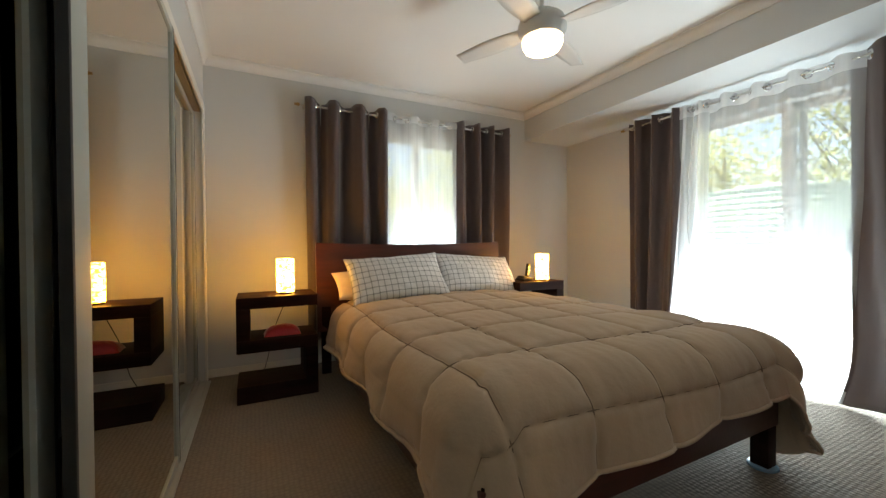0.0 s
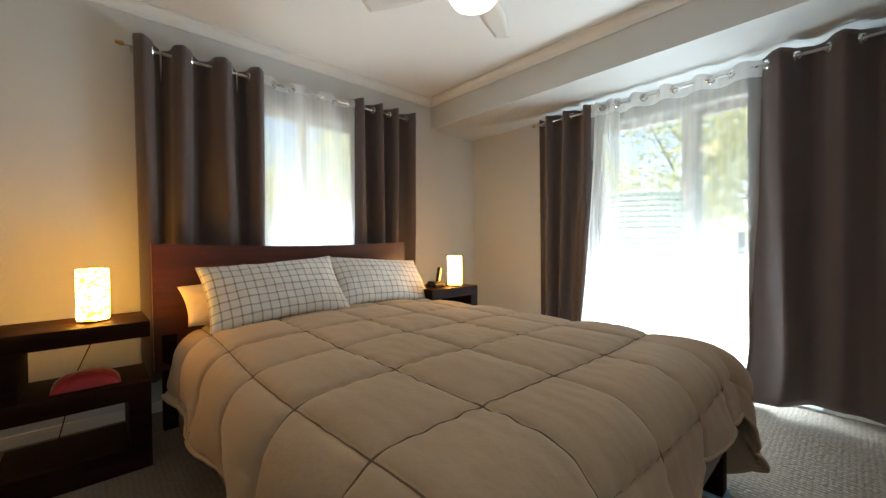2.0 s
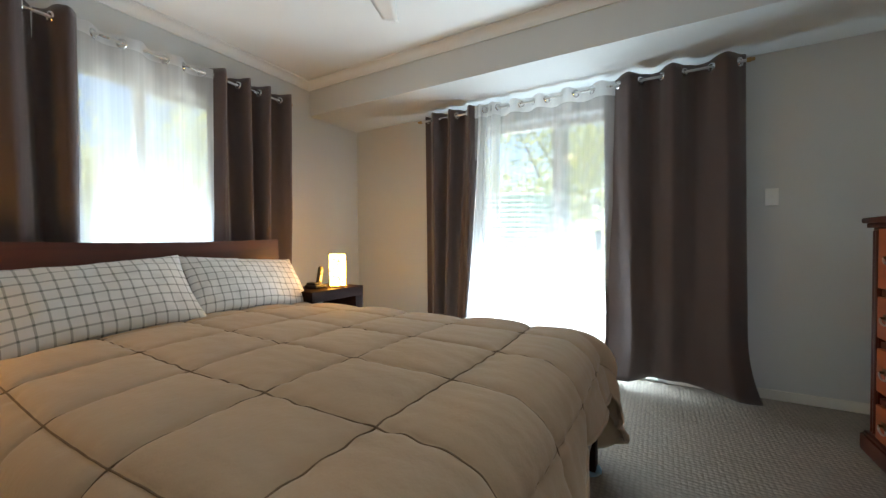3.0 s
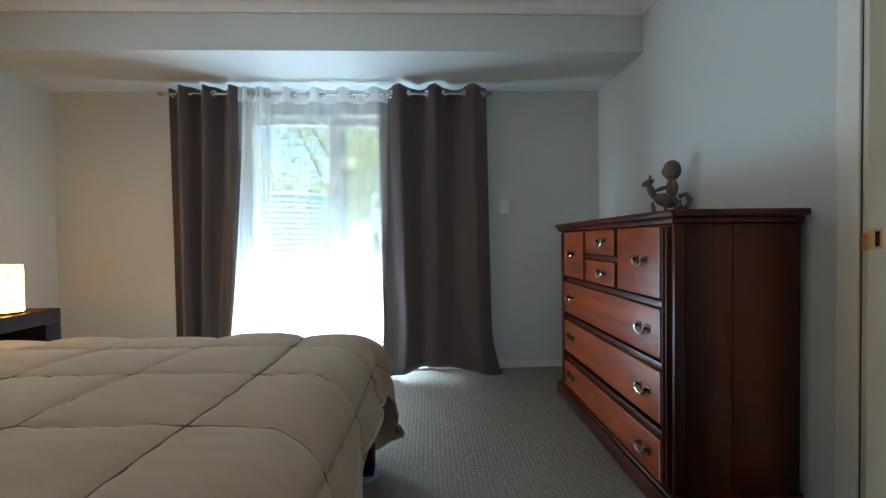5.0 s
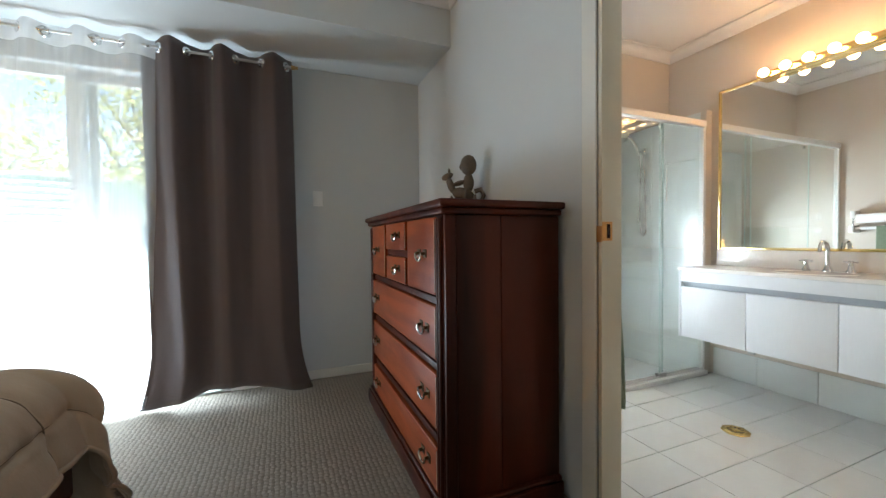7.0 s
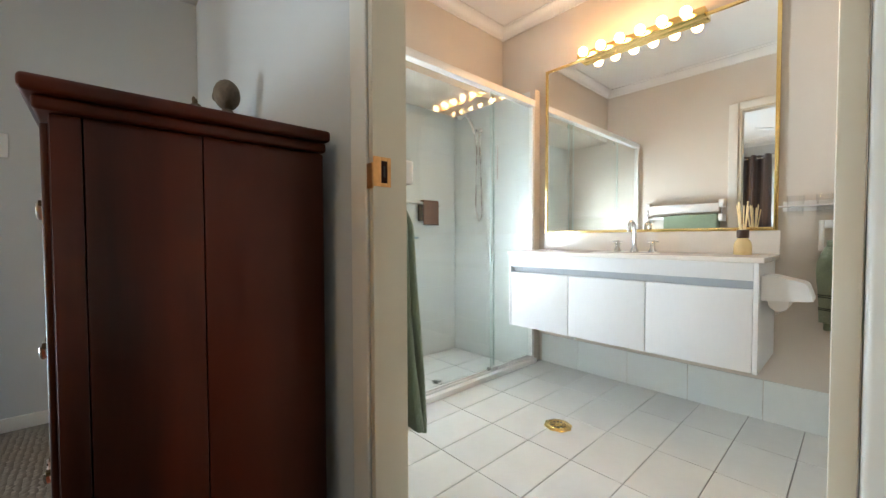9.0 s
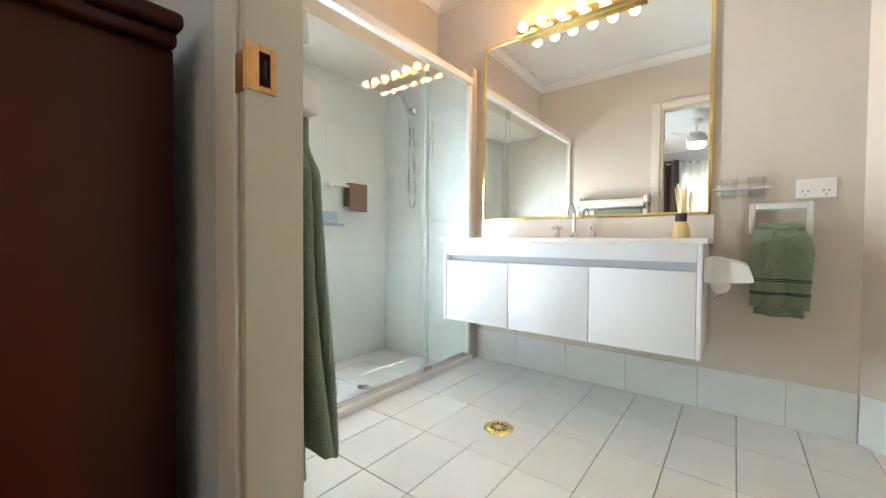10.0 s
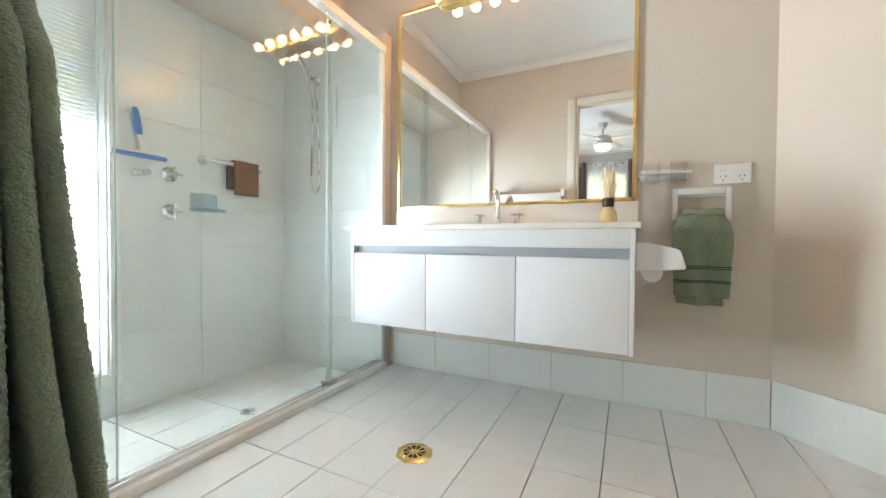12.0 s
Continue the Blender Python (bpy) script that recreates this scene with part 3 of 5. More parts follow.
handle = part("door_handle", join(cube(E + 0.085, E + 0.104, 1.385, 1.43, 1.05, 1.23, 0.006), cube(E + 0.05, E + 0.065, 1.395, 1.42, 1.07, 1.21, 0.006), cube(E + 0.065, E + 0.085, 1.395, 1.42, 1.07, 1.085), cube(E + 0.065, E + 0.085, 1.395, 1.42, 1.195, 1.21)), M_BLACK, sdoor, "black pull handle")


# ---- bedroom: curtains ----
def rod(axis, at, a0, a1, z, label):
    r = thing("curtain_rod", (at, (a0 + a1) / 2, z) if axis == "x" else ((a0 + a1) / 2, at, z), label, "curtain rod")
    def p(s, dz=0.0):
        return (at, s, z + dz) if axis == "x" else (s, at, z + dz)
    part("rod", tube([p(a0), p(a1)], 0.0095, 12), M_STEEL, r)
    for s, d in ((a0, -1), (a1, 1)):
        part("finial", tube([p(s + d * o) for o in (-0.005, 0.0, 0.02, 0.022, 0.04)], [0.012, 0.015, 0.015, 0.011, 0.011], 12), M_BRASS, r)
        w = (E if axis == "x" else N) - 0.002
        q = s - d * 0.045
        base = [(at, q, z), (w, q, z)] if axis == "x" else [(q, at, z), (q, w, z)]
        part("bracket", tube(base, 0.007, 8), M_STEEL, r)
    return r


rod("x", 3.905, 0.43, 3.05, 2.357, "brushed steel curtain rod above the glass door")
rod("y", 4.03, 0.70, 3.08, 2.467, "brushed steel curtain rod above the bedroom window")


def curtain(axis, at, a0, a1, z0, z1, waves, depth, mat, label, eyelets, flare=(0.0, 0.0), phase=0.0, seed=1, broad=0.0, flat=0.30, lift=0.0, bunch=0.0, kick=(0.0, 0.0)):
    """An eyelet curtain on a rod: deep even folds at the top that loosen towards the hem."""
    rnd = random.Random(seed)
    ph = [rnd.uniform(0, 6.28) for _ in range(6)]
    mid = (a0 + a1) / 2
    def fn(u, v):
        z = z1 + (z0 - z1) * v
        warp = u + 0.035 * math.sin(2 * math.pi * u * 1.3 + ph[0]) * (0.3 + v) + 0.012 * math.sin(9 * u + ph[1]) * v
        a = a0 + (a1 - a0) * (1 - (1 - u) ** (1 + bunch * (0.35 + 0.65 * v)))
        a += (flare[0] * (1 - u) + flare[1] * u) * v ** 1.5
        a += (kick[0] * (1 - u) + kick[1] * u) * max(0.0, (v - 0.80) / 0.20) ** 2.2
        w = math.cos(2 * math.pi * waves * warp + phase)
        tri = math.asin(max(-1.0, min(1.0, w))) / (math.pi / 2)
        w = tri if mat is M_CURTAIN else w
        loose = 1.0 - flat * v + 0.25 * v * math.sin(2.2 * u * math.pi + ph[2])
        off = depth * w * loose + broad * v * math.sin(math.pi * u * 2 + ph[3])
        off += 0.006 * math.sin(31 * u + 3.0 * v + ph[4]) * v + 0.004 * noise.noise((u * 14 + seed, v * 5, seed))
        a += 0.25 * depth * math.sin(4 * math.pi * waves * warp + 2 * phase) * 0.5 * (1 - 0.5 * v)
        z += lift * math.sin(math.pi * min(1, max(0, u))) ** 2 * max(0.0, v - 0.6) / 0.4
        if v < 0.02:
            z += 0.006 * math.cos(4 * math.pi * waves * warp)
        return (at + off, a, z) if axis == "x" else (a, at + off, z)
    nu = max(80, int(waves * 26))
    base = (at, mid, z0) if axis == "x" else (mid, at, z0)
    c = thing("curtain" if mat is M_CURTAIN else "sheer_curtain", base, label, "curtain")
    cl = part("cloth", grid(fn, nu, 46), mat, c, "", "all")
    if mat is not M_CURTAIN:
        shift = Vector((-0.004, 0, 0)) if axis == "x" else Vector((0, -0.004, 0))
        part("header", grid(lambda u, v: tuple(Vector(fn(u, 0.048 * v)) + shift), nu, 4), M_HEADER, c, "doubled white header band", "all")
        part("hem", grid(lambda u, v: tuple(Vector(fn(u, 0.965 + 0.034 * v)) + shift), nu, 3), M_HEADER, c, "", "all")
    else:
        so = cl.modifiers.new("thickness", "SOLIDIFY")
        so.thickness = 0.003
    count = int(round(waves * 2))
    for k in range(count):
        u = (k + 0.5) / count if not phase else (k + 0.5) / count
        best = min((abs((fn(t, 0.0)[0 if axis == "x" else 1]) - at), t) for t in [u + d * 0.004 for d in range(-30, 31)] if 0 <= t <= 1)[1]
        p0, p1 = Vector(fn(max(0, best - 0.01), 0.022)), Vector(fn(min(1, best + 0.01), 0.022))
        d = (p1 - p0).normalized()
        nrm = Vector((-d.y, d.x, 0)) if axis == "y" else Vector((d.y, -d.x, 0))
        cc = Vector(fn(best, 0.0))
        cc.z = eyelets
        part("eyelet", ring(cc, nrm, 0.026, 0.0085, 18, 6), M_CHROME, c, "chrome eyelet")
    return c


curtain("x", 3.915, 0.42, 1.33, 0.012, 2.415, 3.0, 0.075, M_CURTAIN, "dark taupe eyelet curtain drawn across the glass door", 2.357, (-0.02, -0.02), 0.4, 3, 0.012, 0.60, 0.08, 0.0, (-0.08, 0.08))
curtain("x", 3.915, 2.42, 3.02, 0.012, 2.415, 3.0, 0.065, M_CURTAIN, "dark taupe eyelet curtain gathered beside the glass door", 2.357, (0.13, 0.0), 0.9, 4, 0.01)
curtain("x", 3.925, 1.20, 2.48, 0.02, 2.405, 6.0, 0.036, M_SHEER, "white sheer eyelet curtain over the glass door", 2.357, (0.0, 0.14), 0.2, 5, 0.0, 0.2, 0.0, 1.0)
curtain("x", 3.895, 2.20, 2.40, 0.015, 2.405, 1.5, 0.030, M_SHEER_THICK, "white sheer curtain edge gathered beside the glass door", 2.357, (0.05, 0.17), 0.7, 9, 0.02, 0.1)
curtain("y", 4.03, 0.76, 1.59, 0.25, 2.525, 3.5, 0.10, M_CURTAIN, "dark taupe eyelet curtain beside the bedroom window", 2.467, (0.0, 0.0), 2.4, 6)
curtain("y", 4.03, 2.33, 3.05, 0.25, 2.525, 3.5, 0.09, M_CURTAIN, "dark taupe eyelet curtain beside the bedroom window", 2.467, (0.0, 0.0), 0.5, 7)
curtain("y", 4.045, 1.50, 2.42, 0.9, 2.515, 3.5, 0.035, M_SHEER_THICK, "white sheer eyelet curtain over the bedroom window", 2.467, (0, 0), 1.2, 8)

# ---- bedroom: bed ----
bed = thing("bed", (1.77, 2.4, 0), "dark mahogany bed frame with a wide curved headboard", "bed")
HB0, HB1 = 0.80, 2.755


def headboard_shape(u, v, back=0.0):
    x = HB0 + (HB1 - HB0) * u
    bow = 4 * (u - 0.5) ** 2
    z = 0.38 + (1.172 - 0.022 * (1 - bow) - 0.38) * v
    return (x, 3.735 + 0.05 * v + 0.02 * (1 - bow) + back, z)


fa, fb = grid(headboard_shape, 40, 10), grid(lambda u, v: headboard_shape(u, v, 0.035), 40, 10)
for f in fb.faces:
    f.normal_flip()
rim = bmesh.new()
for us in ([(i / 40, 1.0) for i in range(41)], [(i / 40, 0.0) for i in range(41)], [(0.0, i / 10) for i in range(11)], [(1.0, i / 10) for i in range(11)]):
    for p, q2 in zip(us, us[1:]):
        rim.faces.new([rim.verts.new(c) for c in (headboard_shape(*p), headboard_shape(*q2), headboard_shape(*q2, 0.035), headboard_shape(*p, 0.035))])
hb = join(fa, fb, rim)
bmesh.ops.remove_doubles(hb, verts=hb.verts[:], dist=1e-4)
bmesh.ops.recalc_face_normals(hb, faces=hb.faces[:])
part("headboard", hb, M_BEDWOOD, bed)
for x in (0.84, 2.63):
    part("headboard_leg", cube(x, x + 0.08, 3.74, 3.79, 0, 0.6, 0.006), M_TABWOOD, bed)
BX0, BX1, BY0 = 0.90, 2.66, 1.205
part("side_rail", cube(BX0, BX0 + 0.03, BY0 + 0.03, 3.74, 0.20, 0.36, 0.005), M_BEDWOOD, bed)
part("side_rail", cube(BX1 - 0.03, BX1, BY0 + 0.03, 3.74, 0.20, 0.36, 0.005), M_BEDWOOD, bed)
part("foot_rail", cube(BX0, BX1, BY0, BY0 + 0.03, 0.22, 0.40, 0.006), M_BEDWOOD, bed)
for x in (BX0 + 0.01, BX1 - 0.09):
    part("leg", cube(x, x + 0.08, BY0 + 0.005, BY0 + 0.085, 0.014, 0.41, 0.006), M_TABWOOD, bed)
    part("castor_cup", lathe([(0.062, 0.0), (0.065, 0.004), (0.063, 0.012), (0.05, 0.014)], x + 0.04, BY0 + 0.045, 24), material("clear_blue_plastic", (0.25, 0.45, 0.62), 0.15, bump=0), bed, "clear blue plastic castor cup")
solo("mattress", cube(1.00, 2.55, 1.36, 3.72, 0.36, 0.625, 0.08, 4), M_SHEET, "white sheeted mattress on the bed frame", "mattress", "", "all")

XC, LEFT, RIGHT, RB, YF, YH = 1.775, 0.71, 0.85, 0.19, 1.385, 3.45
HANG, HANG_R, FOOT = 0.465, 0.62, 0.385
WIDE = LEFT + HANG + RIGHT + HANG_R


def quilt(u, v):
    """Down-filled quilt: flat on top, rolling over both sides and the foot, stitched in squares."""
    s = u * WIDE - LEFT - HANG
    foot = FOOT + 0.10 * (1 - u) ** 2
    t = YF - foot + (YH - YF + foot) * v
    half, hang, low = (RIGHT, HANG_R, 0.35) if s > 0 else (LEFT, HANG, 0.36)
    ox, oy = max(0.0, abs(s) - half), max(0.0, YF - t)
    d = math.hypot(ox, oy)
    c, n = (ox / d, oy / d) if d > 0 else (0.0, 0.0)
    rb = (0.15 if s > 0 else RB) * c * c + RB * n * n
    if ox > 0 and oy > 0:
        d *= (hang * c * c + foot * n * n) * (1 + low * 2 * c * n) / min(hang / c, foot / n)
    sx = math.copysign(1, s)
    px, py = XC + max(-LEFT, min(RIGHT, s)), max(t, YF)
    wx = s + XC + 0.015 * math.sin(3.1 * t + 1)
    wy = t + 0.02 * math.sin(2.7 * s + 0.5)
    gx = abs(((wx - 0.985) / 0.37 + 0.5) % 1 - 0.5) * 2
    gy = abs(((wy - 1.555) / 0.41 + 0.5) % 1 - 0.5) * 2
    g = (1 - math.exp(-gx * 14.0)) * (1 - math.exp(-gy * 15.5))
    cell = math.sin(math.floor((wx - 0.985) / 0.37) * 12.9 + math.floor((wy - 1.555) / 0.41) * 78.2)
    puff = 0.034 * g * (0.85 + 0.15 * cell) * (0.55 + 0.45 * math.sin(math.pi / 2 * gx) * math.sin(math.pi / 2 * gy))
    puff += 0.006 * noise.noise((s * 4, t * 4, 1.3)) + 0.0025 * noise.noise((s * 21, t * 9, 4.1))
    near = math.exp(-min(gx, gy) * 6)
    puff += 0.0045 * near * math.sin(62 * (wx if gy < gx else wy) + 3 * math.sin(9 * (wy if gy < gx else wx))) * (0.5 + noise.noise((s * 5, t * 5, 7)))
    top = 0.672 + 0.028 * (1 - (min(half, abs(s)) / half) ** 2) * min(1, max(0.0, t - YF) / 0.6)
    if d <= 0:
        return (px, py, top + puff)
    h = math.hypot(ox, oy)
    nx, ny = (ox * sx / h, -oy / h)
    if s > 0:
        nx, ny = nx * 0.85, ny * (1 + 1.2 * c * n)
    q = math.pi / 2 * rb
    if d < q:
        a = d / rb
        out, drop, up, side = rb * math.sin(a), rb * (1 - math.cos(a)), math.cos(a), math.sin(a)
    else:
        e = d - q
        ang = math.atan2(oy, ox)
        fold = 0.03 * math.sin(7 * (s if oy > ox else t) * 1.3 + 2) * min(1, e / 0.2)
        out, drop, up, side = rb + (0.16 - (0.10 * c if s > 0 else 0)) * e + fold + (0.02 if sx > 0 else 0.12) * e * math.sin(2 * ang), rb + 0.985 * e, 0.1, 1.0
    return (px + nx * (out + puff * side), py + ny * (out + puff * side), max(0.03, 0.672 - drop + puff * up))


quilted = thing("quilt", (XC, 2.4, 0.66), "taupe quilted bedspread stitched in squares, draped over the bed", "quilt")
ql = part("cover", grid(quilt, 300, 300), M_QUILT, quilted, "", "all")
hem = [quilt(0.0, 1 - k / 120) for k in range(121)] + [quilt(k / 140, 0.0) for k in range(1, 141)] + [quilt(1.0, k / 120) for k in range(1, 121)]
part("hem_piping", tube(hem, 0.009, 6), M_QUILT, quilted, "corded hem", "all")


def quilt_uv(x, t):
    """The sheet coordinates of a point of the flat quilt."""
    u = (x - XC + LEFT + HANG) / WIDE
    foot = FOOT + 0.10 * (1 - u) ** 2
    return u, (t - YF + foot) / (YH - YF + foot)


# Thread cords coloured dark to stand in for the shade deep in the seams.
M_SEAM_SHADE = material("taupe_thread_seam_shade", (0.19, 0.135, 0.092), 0.9, bump=0)
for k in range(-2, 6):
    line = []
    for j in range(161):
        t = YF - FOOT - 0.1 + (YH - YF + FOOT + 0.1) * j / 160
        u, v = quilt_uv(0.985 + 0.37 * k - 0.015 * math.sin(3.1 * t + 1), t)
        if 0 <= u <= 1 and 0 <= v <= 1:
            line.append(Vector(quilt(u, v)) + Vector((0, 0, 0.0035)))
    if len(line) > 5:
        part("stitching", tube(line, 0.0028, 5), M_SEAM_SHADE, quilted, "stitched seam, its crease shade put in as a dark cord", "all")
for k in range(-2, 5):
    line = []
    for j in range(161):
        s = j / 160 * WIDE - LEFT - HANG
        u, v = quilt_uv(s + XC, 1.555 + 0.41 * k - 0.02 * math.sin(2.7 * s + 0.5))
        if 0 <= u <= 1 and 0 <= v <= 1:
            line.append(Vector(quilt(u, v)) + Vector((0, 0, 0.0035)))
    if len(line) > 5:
        part("stitching", tube(line, 0.0028, 5), M_SEAM_SHADE, quilted, "stitched seam, its crease shade put in as a dark cord", "all")
so = ql.modifiers.new("thickness", "SOLIDIFY")
so.thickness, so.offset = 0.018, -1


def pillow(name, center, w, h, fat, lean, turn, mat, label, seed):
    rnd = random.Random(seed)
    def half(sgn):
        def fn(u, v):
            a, b = 2 * u - 1, 2 * v - 1
            edge = max(0.0, (1 - abs(a) ** 2.6)) ** 0.55 * max(0.0, (1 - abs(b) ** 2.6)) ** 0.55
            pinch = 1 - 0.05 * (1 - abs(a)) * abs(b) ** 3
            x = a * w / 2 * (1 - 0.05 * (1 - b * b) * abs(a) ** 4)
            z = b * h / 2 * pinch * (1 - 0.06 * (1 - a * a))
            y = sgn * fat / 2 * edge
            y += 0.012 * noise.noise((u * 6 + seed, v * 5, sgn)) * edge ** 0.5 + 0.006 * noise.noise((u * 15, v * 13 + seed, 2))* edge ** 0.3
            return (x, y, z)
        return fn
    f, b = grid(half(-1), 48, 32, True), grid(half(1), 48, 32, True)
    for face in b.faces:
        face.normal_flip()
    bm = join(f, b)
    bmesh.ops.remove_doubles(bm, verts=bm.verts[:], dist=5e-4)
    bmesh.ops.transform(bm, verts=bm.verts[:], matrix=pose(*center, lean, turn, 0))
    return solo(name, bm, mat, label, "pillow", "pillows on the bed", "all")


pillow("pillow", (1.425, 3.37, 0.865), 0.87, 0.47, 0.17, -38, -3, M_CHECK, "white checked cotton pillow leaning on the headboard", 1)
pillow("pillow", (2.265, 3.43, 0.860), 0.86, 0.46, 0.17, -40, 4, M_CHECK, "white checked cotton pillow leaning on the headboard", 2)
pillow("pillow", (1.31, 3.55, 0.80), 0.78, 0.42, 0.15, -62, 0, M_CREAMCASE, "cream pillow tucked behind a checked pillow", 3)


# ---- bedroom: bedside tables and lamps ----
def bedside(x0, y0, flip, label):
    t = thing("bedside_table", (x0 + 0.28, y0 + 0.2, 0), label, "bedside table", "bedside tables")
    x1, y1 = x0 + 0.56, y0 + 0.40
    up = (x0, x0 + 0.09) if not flip else (x1 - 0.09, x1)
    dn = (x1 - 0.09, x1) if not flip else (x0, x0 + 0.09)
    part("top", cube(x0, x1, y0, y1, 0.685, 0.768, 0.004), M_TABWOOD, t)
    part("upper_side", cube(*up, y0 + 0.002, y1, 0.455, 0.685, 0.003), M_TABWOOD, t)
    part("shelf", cube(x0, x1, y0, y1, 0.365, 0.455, 0.004), M_TABWOOD, t)
    part("lower_side", cube(*dn, y0 + 0.002, y1, 0.125, 0.365, 0.003), M_TABWOOD, t)
    part("base", cube(x0, x1, y0 + 0.001, y1, 0.0, 0.125, 0.004), M_TABWOOD, t)
    return t


bedside(0.187, 3.33, False, "black-brown wooden bedside table with an S-shaped frame")
bedside(2.595, 3.19, True, "black-brown wooden bedside table with an S-shaped frame")


def table_lamp(x, y, label):
    z = 0.769
    l = thing("table_lamp", (x, y, z), label, "table lamp", "bedside lamps")
    part("base", lathe([(0.060, z), (0.062, z + 0.003), (0.062, z + 0.010), (0.05, z + 0.012)], x, y), M_BEDWOOD, l)
    part("shade", lathe([(0.0635, z + 0.0125), (0.066, z + 0.02), (0.066, z + 0.262), (0.0645, z + 0.272), (0.059, z + 0.274), (0.057, z + 0.268), (0.02, z + 0.262)], x, y, 40), M_LAMPSHADE, l, "lit shade of torn cream paper")
    return l


table_lamp(0.53, 3.515, "lit cylinder lamp with torn paper shade on bedside table")
table_lamp(2.965, 3.30, "lit cylinder lamp with torn paper shade on bedside table")

# ---- bedroom: chest of drawers ----
chest = thing("chest_of_drawers", (2.86, -0.30, 0), "polished red-brown wooden chest of seven drawers with brass handles", "chest of drawers")
CX0, CX1, CY0, CY1, CT = 2.225, 3.515, -0.565, -0.045, 1.255
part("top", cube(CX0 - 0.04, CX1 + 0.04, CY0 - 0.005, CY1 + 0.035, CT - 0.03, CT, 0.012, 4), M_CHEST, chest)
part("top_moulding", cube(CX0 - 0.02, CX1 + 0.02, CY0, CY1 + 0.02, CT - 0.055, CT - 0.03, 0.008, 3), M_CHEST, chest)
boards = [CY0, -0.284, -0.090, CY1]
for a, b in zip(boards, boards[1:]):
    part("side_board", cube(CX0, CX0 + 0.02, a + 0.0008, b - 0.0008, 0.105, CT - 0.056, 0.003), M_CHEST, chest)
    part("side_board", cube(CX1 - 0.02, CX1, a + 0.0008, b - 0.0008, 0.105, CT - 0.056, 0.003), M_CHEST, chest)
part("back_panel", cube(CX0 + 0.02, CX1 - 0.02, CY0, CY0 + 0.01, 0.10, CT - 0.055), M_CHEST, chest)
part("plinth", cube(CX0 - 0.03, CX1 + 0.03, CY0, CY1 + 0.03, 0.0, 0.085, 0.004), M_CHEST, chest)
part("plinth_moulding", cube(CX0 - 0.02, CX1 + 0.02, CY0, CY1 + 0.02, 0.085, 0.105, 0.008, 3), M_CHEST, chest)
for x0 in (CX0 + 0.021, CX1 - 0.076):
    part("corner_post", join(cube(x0, x0 + 0.055, CY1 - 0.03, CY1 + 0.002, 0.105, CT - 0.056, 0.003),
         tube([(x0 + 0.015, CY1 + 0.004, 0.12), (x0 + 0.015, CY1 + 0.004, CT - 0.07)], 0.010, 10), tube([(x0 + 0.040, CY1 + 0.004, 0.12), (x0 + 0.040, CY1 + 0.004, CT - 0.07)], 0.010, 10)), M_CHEST, chest)
part("carcass_front", join(*[cube(CX0 + 0.077, CX1 - 0.077, CY1 - 0.03, CY1 - 0.006, z, z + 0.03, 0.003) for z in (0.289, 0.581, 0.848)], cube(CX0 + 0.077, CX1 - 0.077, CY1 - 0.03, CY1 - 0.006, 1.197, 1.199),
     cube(2.668, 2.698, CY1 - 0.03, CY1 - 0.006, 0.88, 1.196, 0.003), cube(3.072, 3.102, CY1 - 0.03, CY1 - 0.006, 0.88, 1.196, 0.003), cube(2.699, 3.071, CY1 - 0.03, CY1 - 0.006, 1.021, 1.051, 0.003)), M_CHEST, chest)
M_DARKBRASS = material("dark_aged_brass", (0.10, 0.075, 0.04), 0.4, metal=0.9, grain=0.2, scale=40, bump=0.1)
M_SILVER = material("worn_pale_edge", (0.36, 0.27, 0.20), 0.4, grain=0.15, scale=30, bump=0.05)


def drawer(x0, x1, z0, z1, grips):
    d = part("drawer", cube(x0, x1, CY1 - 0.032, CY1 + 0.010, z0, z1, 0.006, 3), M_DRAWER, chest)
    part("worn_edge", cube(x0 + 0.001, x0 + 0.006, CY1 + 0.0085, CY1 + 0.0108, z0 + 0.012, z1 - 0.012), M_SILVER, d, "pale worn drawer edge")
    for gx in grips:
        gz = (z0 + z1) / 2 - 0.005
        y = CY1 + 0.010
        for hx in (gx - 0.036, gx + 0.036):
            part("back_plate", join(cube(hx - 0.020, hx + 0.020, y, y + 0.004, gz - 0.004, gz + 0.030, 0.003), tube([(hx, y + 0.003, gz + 0.012), (hx, y + 0.02, gz + 0.012)], 0.007, 8)), M_DARKBRASS, d, "dark aged brass plate")
        pts = [(gx + 0.036 * math.cos(a) * (1.12 if abs(math.cos(a)) < 0.9 else 1), y + 0.02, gz + 0.012 + 0.03 * math.sin(a)) for a in [math.pi + math.pi * k / 12 for k in range(13)]]
        part("handle", tube(pts, 0.0048, 8), M_STEEL, d, "worn metal bail handle")


for z0, z1 in ((0.108, 0.286), (0.355, 0.578), (0.632, 0.845)):
    drawer(CX0 + 0.080, CX1 - 0.080, z0, z1, (2.43, 3.31))
drawer(CX0 + 0.080, 2.665, 0.888, 1.194, (2.45,))
drawer(3.105, CX1 - 0.080, 0.888, 1.194, (3.29,))
drawer(2.701, 3.069, 0.888, 1.018, (2.84,))
drawer(2.701, 3.069, 1.054, 1.194, (2.84,))


def blob(bm, c, r, scale=(1, 1, 1), turn=(0, 0, 0)):
    m = pose(*c, *turn) @ Matrix.Diagonal((*[r * s for s in scale], 1))
    bmesh.ops.create_uvsphere(bm, u_segments=16, v_segments=10, radius=1.0, matrix=m)


